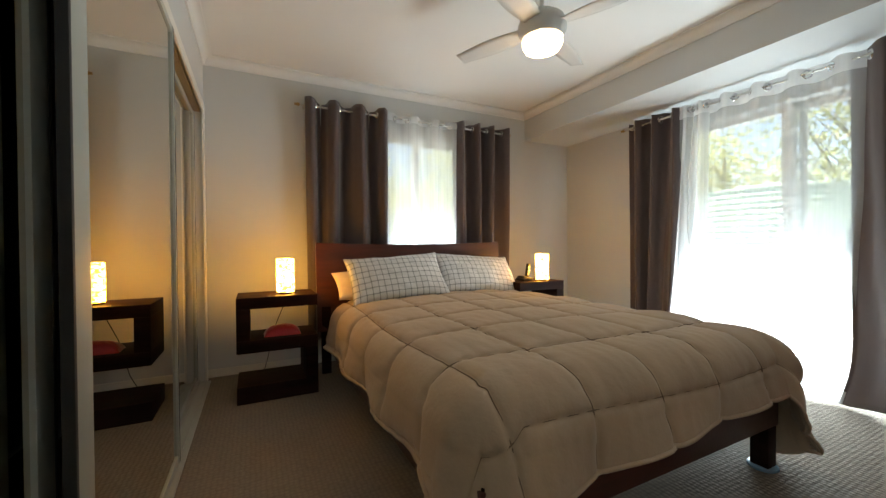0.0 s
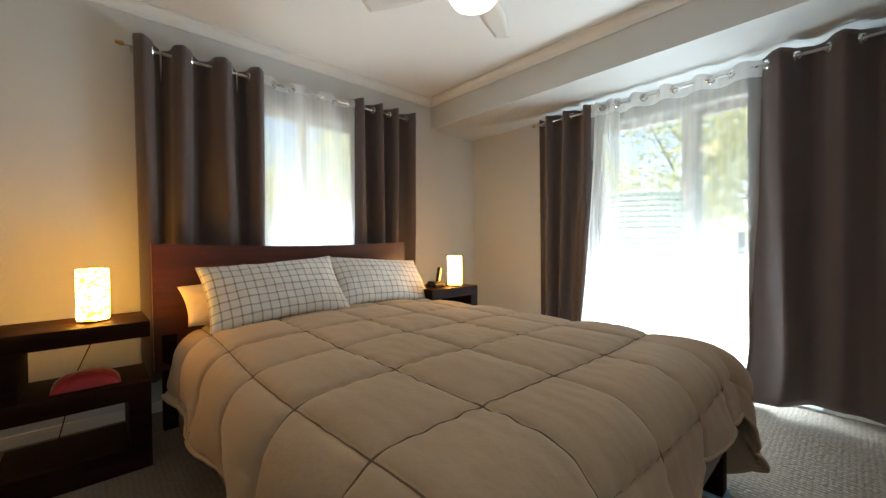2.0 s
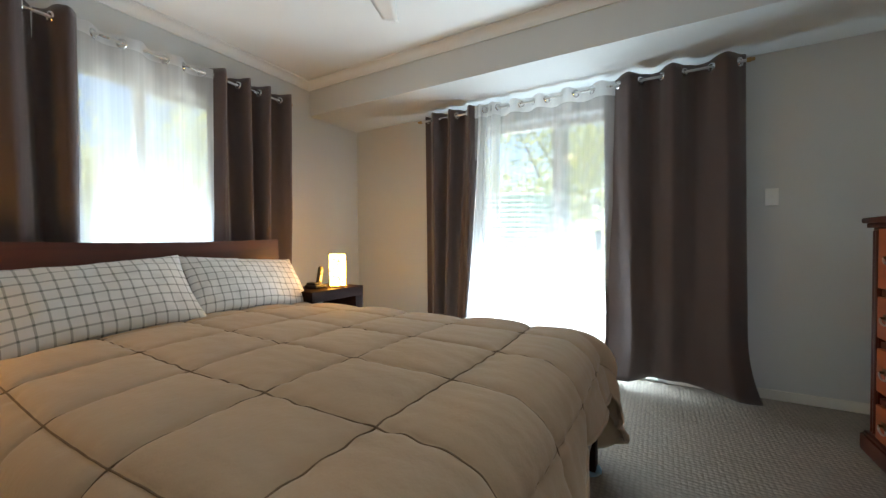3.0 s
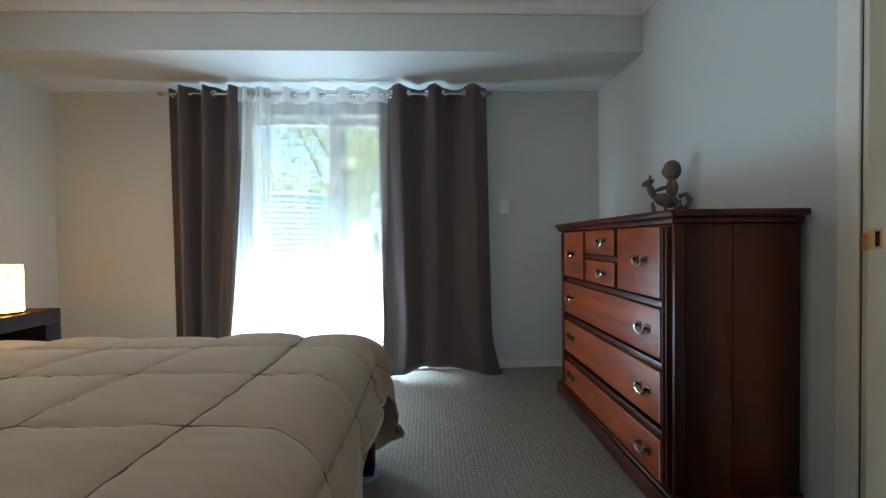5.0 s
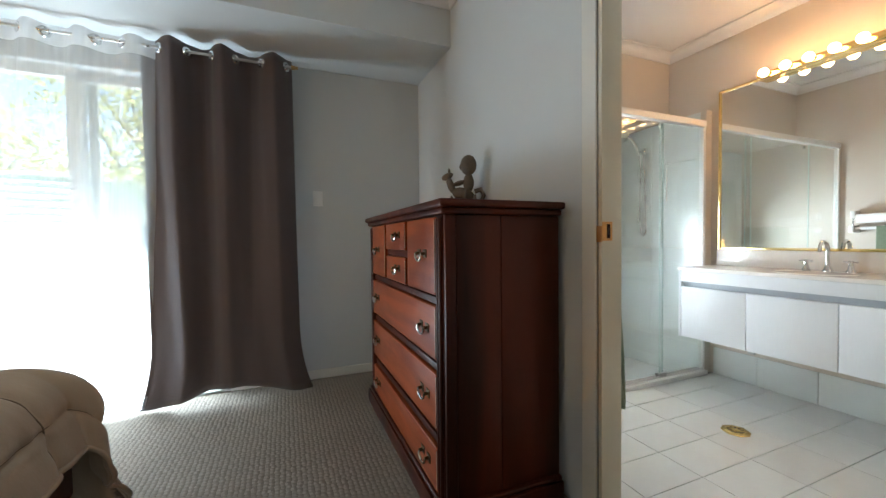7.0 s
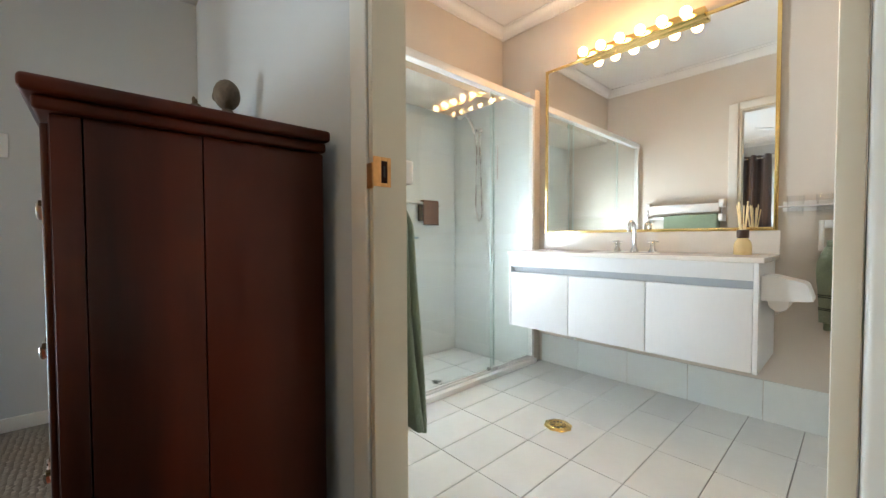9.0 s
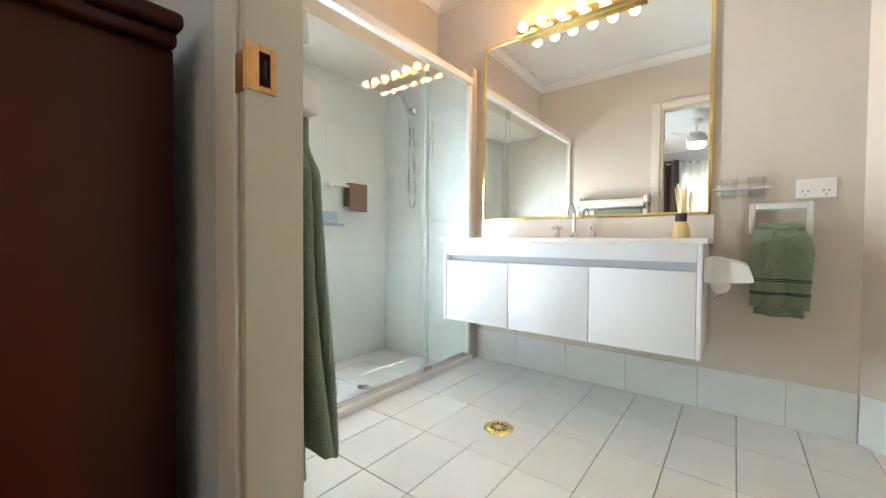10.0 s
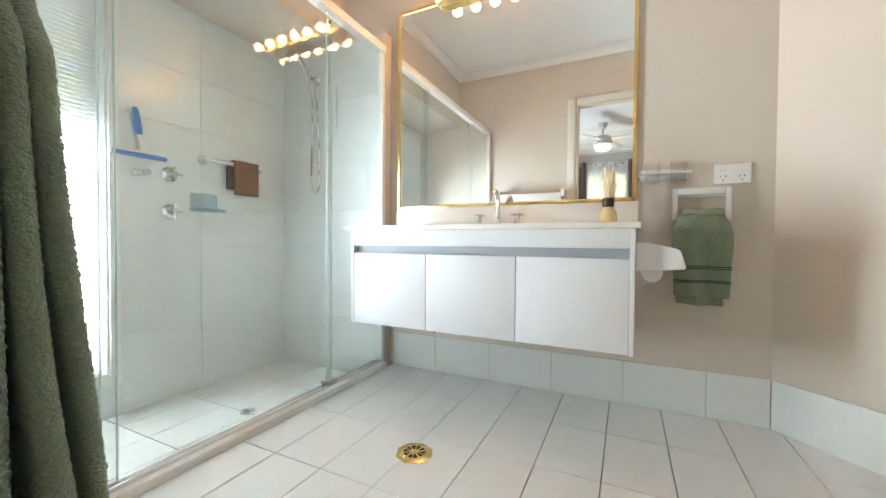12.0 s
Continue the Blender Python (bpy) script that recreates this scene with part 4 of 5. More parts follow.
# carved figure: a rider with a large round head on a small rearing animal
fig = bmesh.new()
FX, FY, FZ = 0.0, 0.0, 0.0
for c, r, s, t in (((0.0, 0, 0.012), 0.062, (1, 0.55, 0.2), (0, 0, 0)), ((0.0, 0, 0.085), 0.034, (1.5, 0.8, 0.9), (0, -20, 0)), ((0.055, 0, 0.13), 0.02, (0.8, 0.7, 1.9), (0, 20, 0)),
                   ((0.070, 0, 0.172), 0.018, (1.5, 0.7, 0.8), (0, 25, 0)), ((0.062, 0.008, 0.195), 0.007, (0.7, 0.7, 1.8), (0, 0, 0)), ((0.062, -0.008, 0.195), 0.007, (0.7, 0.7, 1.8), (0, 0, 0)),
                   ((-0.022, 0, 0.140), 0.026, (0.9, 0.85, 1.6), (0, 0, 0)), ((-0.022, 0, 0.222), 0.042, (0.85, 0.85, 1.05), (0, 0, 0)), ((0.008, 0.0, 0.215), 0.012, (0.8, 0.7, 1.2), (0, 0, 0)),
                   ((0.018, 0.02, 0.14), 0.010, (2.6, 0.8, 0.8), (0, 15, 0)), ((0.018, -0.02, 0.14), 0.010, (2.6, 0.8, 0.8), (0, 15, 0)), ((-0.005, 0.028, 0.075), 0.012, (0.9, 0.8, 2.8), (0, -12, 0)), ((-0.005, -0.028, 0.075), 0.012, (0.9, 0.8, 2.8), (0, -12, 0)),
                   ((0.048, 0.015, 0.045), 0.010, (0.8, 0.8, 3.6), (0, 8, 0)), ((0.048, -0.015, 0.045), 0.010, (0.8, 0.8, 3.6), (0, 8, 0)), ((-0.042, 0.015, 0.045), 0.013, (0.8, 0.8, 3.0), (0, -14, 0)), ((-0.042, -0.015, 0.045), 0.013, (0.8, 0.8, 3.0), (0, -14, 0))):
    blob(fig, (FX + c[0] * 1.15, FY + c[1] * 1.15, FZ + 0.002 + c[2] * 1.08), r * 1.15, s, t)
fig2 = join(fig, tube([(FX - 0.055, FY, FZ + 0.11), (FX - 0.085, FY, FZ + 0.12), (FX - 0.10, FY, FZ + 0.09), (FX - 0.085, FY, FZ + 0.055), (FX - 0.06, FY, FZ + 0.06)], [0.012, 0.012, 0.011, 0.010, 0.007], 8))
bmesh.ops.transform(fig2, verts=fig2.verts[:], matrix=pose(2.945, -0.47, CT, 0, 0, 62) @ Matrix.Scale(1.17, 4))
solo("carved_figure", fig2, material("grey_brown_carving", (0.13, 0.095, 0.065), 0.7, grain=0.3, scale=60, bump=0.5, bump_scale=90), "grey-brown carved figure of a rider on the chest of drawers", "figurine", "", "all")
dish = thing("small_dish", (2.56, -0.47, CT), "small pale ceramic dish on the chest of drawers", "dish")
part("bowl", lathe([(0.018, CT + 0.001), (0.024, CT + 0.004), (0.040, CT + 0.020), (0.043, CT + 0.022), (0.038, CT + 0.020), (0.015, CT + 0.008)], 2.56, -0.47, 24), M_STONE, dish)
part("loop_handle", ring((2.505, -0.47, CT + 0.014), (0, 1, 0), 0.014, 0.004, 14, 6), M_STONE, dish)

# ---- bedroom: switch, fan, small things on the tables ----
sw = thing("light_switch", (E, 0.253, 1.442), "white plastic light switch on the wall", "light switch")
part("plate", cube(E - 0.009, E - 0.001, 0.215, 0.291, 1.382, 1.502, 0.004, 3), M_PLASTIC, sw)
part("rocker", cube(E - 0.013, E - 0.0085, 0.244, 0.262, 1.435, 1.462, 0.002), M_PLASTIC, sw)

FNX, FNY = 1.94, 2.11
fan = thing("ceiling_fan", (FNX, FNY, 2.34), "white ceiling fan with a lit frosted globe", "ceiling fan")
part("ceiling_cup", lathe([(0.03, 2.70), (0.055, 2.715), (0.068, 2.76), (0.07, 2.789)], FNX, FNY), M_FANBODY, fan)
part("downrod", tube([(FNX, FNY, 2.5700), (FNX, FNY, 2.71)], 0.014, 12), M_FANBODY, fan)
part("motor_housing", lathe([(0.03, 2.5900), (0.09, 2.5750), (0.135, 2.5400), (0.148, 2.5050), (0.148, 2.4650), (0.135, 2.4450), (0.128, 2.4200), (0.10, 2.4150)], FNX, FNY, 40), M_FANBODY, fan)
part("globe", lathe([(0.118, 2.4140), (0.124, 2.4050), (0.122, 2.3820), (0.106, 2.3560), (0.075, 2.3420), (0.03, 2.3370), (0.001, 2.3365)], FNX, FNY, 40), M_FANGLOBE, fan, "lit frosted glass globe", "all")
for k in range(4):
    a = radians(25 + 90 * k)
    bl = grid(lambda u, v: ((0.13 + 0.50 * u) * math.cos(a) - (v - 0.5) * (0.10 + 0.05 * math.sin(math.pi * min(1, u * 1.1))) * math.sin(a),
                            (0.13 + 0.50 * u) * math.sin(a) + (v - 0.5) * (0.10 + 0.05 * math.sin(math.pi * min(1, u * 1.1))) * math.cos(a), 2.4950 + 0.022 * (v - 0.5)), 16, 4)
    bmesh.ops.translate(bl, verts=bl.verts[:], vec=(FNX, FNY, 0))
    b = part("blade", bl, M_FANBODY, fan)
    so = b.modifiers.new("thickness", "SOLIDIFY")
    so.thickness = 0.006

red = material("red_satin_wrap", (0.42, 0.012, 0.018), 0.3, grain=0.15, scale=18, bump=0.4, bump_scale=25, sheen=0.3)
pouch = grid(lambda u, v: (0.50 + (u - 0.5) * 0.26, 3.475 + (v - 0.5) * 0.16, 0.457 + 0.075 * max(0, (1 - abs(2 * u - 1) ** 2.4)) ** 0.5 * max(0, 1 - abs(2 * v - 1) ** 2.2) ** 0.5 + 0.008 * noise.noise((u * 7, v * 6, 3)) * math.sin(math.pi * u) * math.sin(math.pi * v)), 28, 20)
solo("gift_pouch", pouch, red, "red satin pouch lying on the bedside table shelf", "pouch", "", "all")
phone = thing("telephone", (2.80, 3.36, 0.769), "black cordless telephone on its base on the bedside table", "telephone")
part("base", join(cube(2.735, 2.865, 3.31, 3.44, 0.769, 0.800, 0.014, 3), cube(2.745, 2.80, 3.33, 3.43, 0.795, 0.818, 0.009, 3)), M_BLACK, phone)
hs = cube(-0.022, 0.022, -0.014, 0.014, 0, 0.15, 0.010, 3)
bmesh.ops.transform(hs, verts=hs.verts[:], matrix=pose(2.845, 3.40, 0.795, 10, 0, 15))
part("handset", hs, M_BLACK, phone)
kp = cube(-0.014, 0.014, -0.016, -0.0135, 0.03, 0.085, 0.001)
bmesh.ops.transform(kp, verts=kp.verts[:], matrix=pose(2.845, 3.40, 0.795, 10, 0, 15))
part("keypad", kp, M_FANBODY, phone)
sc = cube(-0.014, 0.014, -0.016, -0.0135, 0.095, 0.125, 0.001)
bmesh.ops.transform(sc, verts=sc.verts[:], matrix=pose(2.845, 3.40, 0.795, 10, 0, 15))
part("screen", sc, M_CHANNEL, phone)
solo("lamp_cord", tube([(0.53, 3.60, 0.775), (0.53, 3.735, 0.77), (0.52, 3.745, 0.62), (0.46, 3.75, 0.47), (0.40, 3.76, 0.2), (0.36, 3.9, 0.005), (0.3, 4.05, 0.005)], 0.003, 6), M_BLACK, "thin dark lamp cord behind the bedside table", "cord")

# ---- bathroom: vanity ----
van = thing("vanity_cabinet", (2.2, -2.45, 0.37), "white wall-hung vanity cabinet with three doors", "vanity cabinet")
VX0, VX1, VF = 1.53, 2.885, -2.245
part("side_panel", cube(VX0, VX0 + 0.018, M + 0.002, VF + 0.02, 0.365, 0.856, 0.002), M_LAMINATE, van)
part("side_panel", cube(VX1 - 0.018, VX1, M + 0.002, VF + 0.02, 0.365, 0.856, 0.002), M_LAMINATE, van)
part("carcass", cube(VX0 + 0.018, VX1 - 0.018, M + 0.002, VF - 0.02, 0.37, 0.856), M_LAMINATE, van)
part("fascia", cube(VX0 + 0.019, VX1 - 0.019, VF - 0.019, VF + 0.018, 0.778, 0.856, 0.002), M_LAMINATE, van)
part("handle_channel", join(cube(VX0 + 0.019, VX1 - 0.019, VF - 0.0195, VF - 0.012, 0.738, 0.777), cube(VX0 + 0.019, VX1 - 0.019, VF - 0.012, VF + 0.010, 0.770, 0.777)), M_CHANNEL, van, "grey recessed handle channel")
for x0, x1 in ((VX0 + 0.020, 1.990), (1.994, 2.432), (2.436, VX1 - 0.020)):
    part("door", cube(x0, x1, VF - 0.019, VF + 0.018, 0.368, 0.738, 0.002), M_LAMINATE, van)
part("catch", cube(2.39, 2.425, VF - 0.01, VF + 0.01, 0.352, 0.3675, 0.003), M_STEEL, van)
top = thing("stone_worktop", (2.2, -2.45, 0.857), "cream stone vanity top with a splashback", "worktop")
part("slab", cube(1.512, 2.90, M + 0.002, -2.225, 0.857, 0.881, 0.004, 3), M_STONE, top)
part("splashback", cube(1.512, 2.90, M + 0.002, M + 0.014, 0.882, 1.005, 0.003), M_STONE, top)
part("basin_rim", ring((2.19, -2.44, 0.876), (0, 0, 1), 0.185, 0.010, 40, 8), M_STONE, top)


def tap_set():
    t = thing("basin_tap", (2.19, -2.60, 0.882), "chrome gooseneck basin tap with two cross handles", "tap")
    part("spout", tube([(2.19, -2.60, 0.882), (2.19, -2.60, 1.02)] + [(2.19, -2.60 + 0.045 - 0.045 * math.cos(a), 1.02 + 0.05 * math.sin(a)) for a in [math.pi * k / 12 for k in range(1, 12)]] + [(2.19, -2.51, 1.005)], 0.011, 14), M_CHROME, t)
    part("spout_base", lathe([(0.026, 0.882), (0.026, 0.89), (0.018, 0.905), (0.013, 0.92)], 2.19, -2.60, 20), M_CHROME, t)
    for x in (2.085, 2.295):
        h = part("tap_body", lathe([(0.024, 0.882), (0.024, 0.89), (0.015, 0.905), (0.012, 0.93), (0.014, 0.945), (0.009, 0.955)], x, -2.60, 20), M_CHROME, t)
        part("cross_handle", join(tube([(x - 0.033, -2.60, 0.944), (x + 0.033, -2.60, 0.944)], 0.006, 8), tube([(x, -2.633, 0.944), (x, -2.567, 0.944)], 0.006, 8)), M_CHROME, h)
    return t


tap_set()
mir = thing("wall_mirror", (2.2, M, 1.006), "large wall mirror in a thin gold frame above the vanity", "mirror")
part("mirror_glass", cube(1.535, 2.876, M + 0.004, M + 0.010, 1.018, 2.232), M_MIRROR, mir, "silvered mirror glass", None)
for b in ((1.522, 1.540, 1.006, 2.246), (2.870, 2.888, 1.006, 2.246), (1.540, 2.870, 1.006, 1.024), (1.540, 2.870, 2.228, 2.246)):
    part("frame", cube(b[0], b[1], M + 0.002, M + 0.018, b[2], b[3], 0.003), M_GOLD, mir)
bar = thing("vanity_light", (2.2, M, 2.26), "brass light bar with six lit globe bulbs above the mirror", "vanity light")
part("bar", cube(1.84, 2.60, M + 0.002, M + 0.075, 2.215, 2.258, 0.006), M_GOLD, bar)
for k in range(6):
    x = 2.53 - k * 0.122
    part("socket", tube([(x, M + 0.076, 2.236), (x, M + 0.09, 2.236)], 0.016, 12), M_GOLD, bar)
    part("bulb", lathe([(0.012, M + 0.091), (0.016, M + 0.095), (0.025, M + 0.107), (0.029, M + 0.122), (0.026, M + 0.138), (0.015, M + 0.148), (0.001, M + 0.151)], x, 2.236, 20, "y"), M_BULB, bar, "lit globe bulb", "all")

# ---- bathroom: things on the mirror wall ----
dif = thing("reed_diffuser", (1.64, -2.54, 0.882), "glass reed diffuser with amber oil and pale reeds on the vanity", "reed diffuser")
part("bottle", lathe([(0.036, 0.882), (0.038, 0.886), (0.038, 0.93), (0.033, 0.948), (0.022, 0.965), (0.020, 0.985)], 1.64, -2.54, 28), material("amber_oil_glass", (0.80, 0.64, 0.34), 0.1, grain=0.05, bump=0), dif)
part("collar", lathe([(0.0225, 0.966), (0.026, 0.97), (0.026, 1.005), (0.020, 1.008)], 1.64, -2.54, 24), material("dark_wood_collar", (0.055, 0.025, 0.012), 0.4), dif)
for k in range(9):
    a, r = 2.4 * k, 0.012 + 0.018 * ((k * 7) % 9) / 9
    part("reed", tube([(1.64 + 0.2 * r * math.cos(a), -2.54 + 0.2 * r * math.sin(a), 0.95), (1.64 + 1.3 * r * math.cos(a), -2.54 + 1.3 * r * math.sin(a), 1.14 + 0.015 * math.sin(5 * k))], 0.003, 6), material("pale_reed", (0.86, 0.72, 0.44), 0.8) if k == 0 else bpy.data.materials["pale_reed"], dif)
gpo = thing("power_outlet", (1.142, M, 1.112), "white double power outlet with switches", "power outlet")
part("plate", cube(1.075, 1.210, M + 0.001, M + 0.010, 1.068, 1.156, 0.004, 3), M_PLASTIC, gpo)
for x in (1.108, 1.176):
    part("rocker", cube(x - 0.012, x + 0.012, M + 0.010, M + 0.014, 1.122, 1.142, 0.002), M_PLASTIC, gpo)
    for dx, dz, tilt in ((-0.009, 0.0, 30), (0.009, 0.0, -30), (0.0, -0.017, 0)):
        s = cube(-0.0013, 0.0013, -0.001, 0.001, -0.0045, 0.0045)
        bmesh.ops.transform(s, verts=s.verts[:], matrix=pose(x + dx, M + 0.0105, 1.10 + dz, 0, tilt, 0))
        part("socket_slot", s, M_BLACK, gpo)
cup = thing("tumbler_holder", (1.40, M, 1.10), "clear plastic tumbler holder with two glasses", "tumbler holder")
part("shelf", join(cube(1.30, 1.515, M + 0.002, M + 0.085, 1.119, 1.126, 0.002), cube(1.31, 1.505, M + 0.002, M + 0.01, 1.10, 1.15, 0.003)), M_PLASTIC, cup)
for x in (1.35, 1.455):
    g = thing("tumbler", (x, M + 0.045, 1.075), "clear glass tumbler in the wall holder", "glass", "tumblers")
    part("glass", lathe([(0.028, 1.075), (0.030, 1.078), (0.034, 1.175), (0.032, 1.175), (0.027, 1.084)], x, M + 0.045, 24), clear_glass("tumbler_glass", (0.985, 0.99, 0.99), 0.06) if x < 1.4 else bpy.data.materials["tumbler_glass"], g, "", "all")
tr = thing("towel_ring", (1.26, M, 1.0), "white plastic square towel ring on the wall", "towel ring")
part("backplate", cube(1.150, 1.372, M + 0.001, M + 0.012, 1.012, 1.052, 0.004), M_PLASTIC, tr)
for b in ((1.150, 1.170, 0.905, 1.05), (1.352, 1.372, 0.905, 1.05), (1.170, 1.352, 1.02, 1.05), (1.170, 1.352, 0.900, 0.920)):
    part("ring_bar", cube(b[0], b[1], M + 0.03, M + 0.05, b[2], b[3], 0.005), M_PLASTIC, tr)
part("mount", cube(1.22, 1.30, M + 0.0125, M + 0.032, 1.025, 1.048, 0.003), M_PLASTIC, tr)


def hand_towel():
    ht = thing("hand_towel", (1.26, M + 0.04, 0.52), "sage green hand towel with dark stripes on the towel ring", "towel")
    def fall(y_front, z0, ztop, x0, x1, ph):
        def fn(u, v):
            z = ztop + (z0 - ztop) * v
            squeeze = 1.02 - 0.26 * (1 - min(1, v / 0.30)) ** 2.2 + 0.07 * math.exp(-((v - 0.34) / 0.2) ** 2) - 0.06 * v ** 2
            x = (x0 + x1) / 2 + (u - 0.5) * (x1 - x0) * squeeze
            y = y_front + 0.020 * math.sin(9 * u + ph + 0.8 * v) * (0.4 + v * 0.6) + 0.034 * math.sin(math.pi * u) * (1 - v) ** 0.7 + 0.012 * math.exp(-((v - 0.16) / 0.12) ** 2) + 0.003 * noise.noise((u * 40, v * 70, ph)) - 0.012 * (1 - v) ** 6 * 2 + 0.004 * noise.noise((u * 9, v * 12, ph))
            return (x, y, z)
        return fn
    for nm, f in (("back_fall", fall(M + 0.034, 0.52, 0.920, 1.175, 1.345, 2.0)), ("front_fall", fall(M + 0.078, 0.565, 0.930, 1.155, 1.368, 0.5))):
        p = part(nm, grid(f, 70, 110), M_TOWEL, ht, "", "all")
        so = p.modifiers.new("thickness", "SOLIDIFY")
        so.thickness = 0.012
    over = grid(lambda u, v: (1.181 + 0.16 * u, M + 0.048 + 0.032 * math.cos(math.pi * v) * -1 * -1, 0.922 + 0.022 * math.sin(math.pi * v) + 0.004 * math.sin(9 * u)), 24, 8)
    p = part("fold", over, M_TOWEL, ht, "", "all")
    p.modifiers.new("thickness", "SOLIDIFY").thickness = 0.010
    dark = material("dark_green_stripe", (0.04, 0.055, 0.045), 1.0, bump=0.5, bump_scale=240)
    f = fall(M + 0.0865, 0.565, 0.930, 1.155, 1.368, 0.5)
    for v in (0.63, 0.655, 0.80, 0.82):
        st = grid(lambda u, w: f(u, v + 0.012 * w), 30, 1)
        part("stripe", st, dark, ht)


hand_towel()
tp = thing("toilet_roll_holder", (1.44, -2.20, 0.75), "white plastic toilet roll holder on the vanity side", "toilet roll holder")
hood = bmesh.new()
prof = [(1.528, 0.800), (1.49, 0.803), (1.39, 0.780), (1.378, 0.770), (1.360, 0.708), (1.364, 0.703), (1.528, 0.690)]
fr = [hood.verts.new((x, -2.26, z)) for x, z in prof]
bk = [hood.verts.new((x, -2.40, z)) for x, z in prof]
for k in range(len(prof)):
    hood.faces.new((fr[k], fr[(k + 1) % len(prof)], bk[(k + 1) % len(prof)], bk[k]))
hood.faces.new(fr[::-1]); hood.faces.new(bk)
bmesh.ops.recalc_face_normals(hood, faces=hood.faces[:])
bmesh.ops.bevel(hood, geom=hood.edges[:], offset=0.003, segments=2, affect="EDGES")
part("hood", hood, M_PLASTIC, tp)
part("roll", lathe([(0.018, -2.385), (0.034, -2.385), (0.036, -2.38), (0.036, -2.28), (0.034, -2.275), (0.018, -2.275)], 1.47, 0.684, 28, "y"), M_SHEET, tp, "white paper roll")
part("loose_sheet", grid(lambda u, v: (1.448 + 0.05 * v - 0.02 * u * v, -2.375 + 0.095 * u, 0.652 - 0.035 * v * (1 - 0.5 * u)), 8, 6), M_SHEET, tp)

# ---- bathroom: towel rail with a bath towel ----
rail = thing("towel_rail", (2.5, SB - 0.012, 1.15), "white plastic towel rail shelf on the bathroom wall", "towel rail")
RY = SB - 0.0135
for x in (2.13, 2.80):
    part("rail_bracket", cube(x, x + 0.04, RY - 0.125, RY, 1.130, 1.200, 0.010, 3), M_PLASTIC, rail)
    part("shelf_bracket", cube(x, x + 0.04, RY - 0.100, RY, 1.268, 1.345, 0.010, 3), M_PLASTIC, rail)
    part("bracket_post", tube([(x + 0.02, RY - 0.085, 1.199), (x + 0.02, RY - 0.085, 1.269)], 0.006, 10), M_CHROME, rail)
part("shelf_lip", cube(2.17, 2.80, RY - 0.100, RY - 0.085, 1.225, 1.310, 0.006), M_PLASTIC, rail)
for y in (RY - 0.105, RY - 0.045):
    part("bar", cube(2.17, 2.80, y, y + 0.020, 1.160, 1.188, 0.006), M_PLASTIC, rail)


def bath_towel():
    """A towel folded lengthwise into five soft layers that fan out a little towards the floor."""
    bt = thing("bath_towel", (2.35, RY - 0.07, 0.33), "sage green bath towel hanging folded over the towel rail", "towel")
    rad = 0.0125
    for k in range(5):
        def fn(u, v, k=k):
            low = min(1.0, max(0.0, (v - 0.13) / 0.10))
            z = 1.190 + (0.325 + 0.014 * ((k * 3) % 5) - 1.190) * v
            x0 = 2.186 - 0.040 * low * low * (3 - 2 * low) + 0.012 * math.sin(4.2 * v + 2.1 * k) * v + 0.010 * ((k * 2) % 3) * v
            x1 = 2.60 + 0.01 * k
            yc = RY - 0.021 - 0.0240 * k - 0.0160 * k * v ** 1.4 + 0.006 * math.sin(5 * v + 1.7 * k) * v
            fat = rad * (0.92 + 0.25 * math.sin(3.1 * v + k * 1.9) * v)
            flat, arc = x1 - x0, math.pi * rad
            s = u * 2 * (flat + arc)
            if s < flat:
                x, y, n = x1 - s, fat, (0, 1)
            elif s < flat + arc:
                a = (s - flat) / rad
                x, y, n = x0 - rad * math.sin(a), fat * math.cos(a), (-math.sin(a), math.cos(a))
            elif s < 2 * flat + arc:
                x, y, n = x0 + (s - flat - arc), -fat, (0, -1)
            else:
                a = (s - 2 * flat - arc) / rad
                x, y, n = x1 + rad * math.sin(a), -fat * math.cos(a), (math.sin(a), -math.cos(a))
            pile = 0.0022 * noise.noise((x * 170, y * 170 + k, z * 260)) + 0.0012 * noise.noise((x * 420, y * 420, z * 500 + k))
            wave = 0.010 * math.sin(14 * (x - 2.1) + 1.3 * k) * v * min(1, (x - 2.1) * 5)
            return (x + n[0] * pile, yc + y + wave + n[1] * pile, z)
        part("folded_layer", grid(fn, 190, 230), M_TOWEL, bt, "", "all")
    over = grid(lambda u, v: (2.186 + 0.41 * u, RY - 0.130 + 0.120 * v, 1.192 + 0.020 * math.sin(math.pi * v) ** 0.6 + 0.002 * noise.noise((u * 60, v * 20, 1))), 60, 14)
    p = part("fold", over, M_TOWEL, bt, "", "all")
    p.modifiers.new("thickness", "SOLIDIFY").thickness = 0.010


bath_towel()

# ---- bathroom: shower ----
M_SHFRAME = material("white_powder_coat", (0.80, 0.80, 0.78), 0.3, grain=0.02, bump=0.02)
scr = thing("shower_screen", (SCR, -1.7, 0), "white framed glass shower screen with a sliding door", "shower screen")
part("head_rail", cube(SCR - 0.025, SCR + 0.030, SHY + 0.001, SB - 0.014, 1.985, 2.035, 0.006), M_SHFRAME, scr)
part("sill", cube(SCR - 0.045, SCR + 0.058, SHY + 0.001, SB - 0.014, -0.0075, 0.030, 0.005), M_SHFRAME, scr)
for x in (SCR - 0.012, SCR + 0.018):
    part("sill_track", cube(x, x + 0.005, SHY + 0.031, SB - 0.014, 0.030, 0.045, 0.001), M_SHFRAME, scr)
part("wall_jamb", cube(SCR - 0.018, SCR + 0.022, SHY + 0.001, SHY + 0.026, 0.031, 1.984, 0.004), M_SHFRAME, scr)
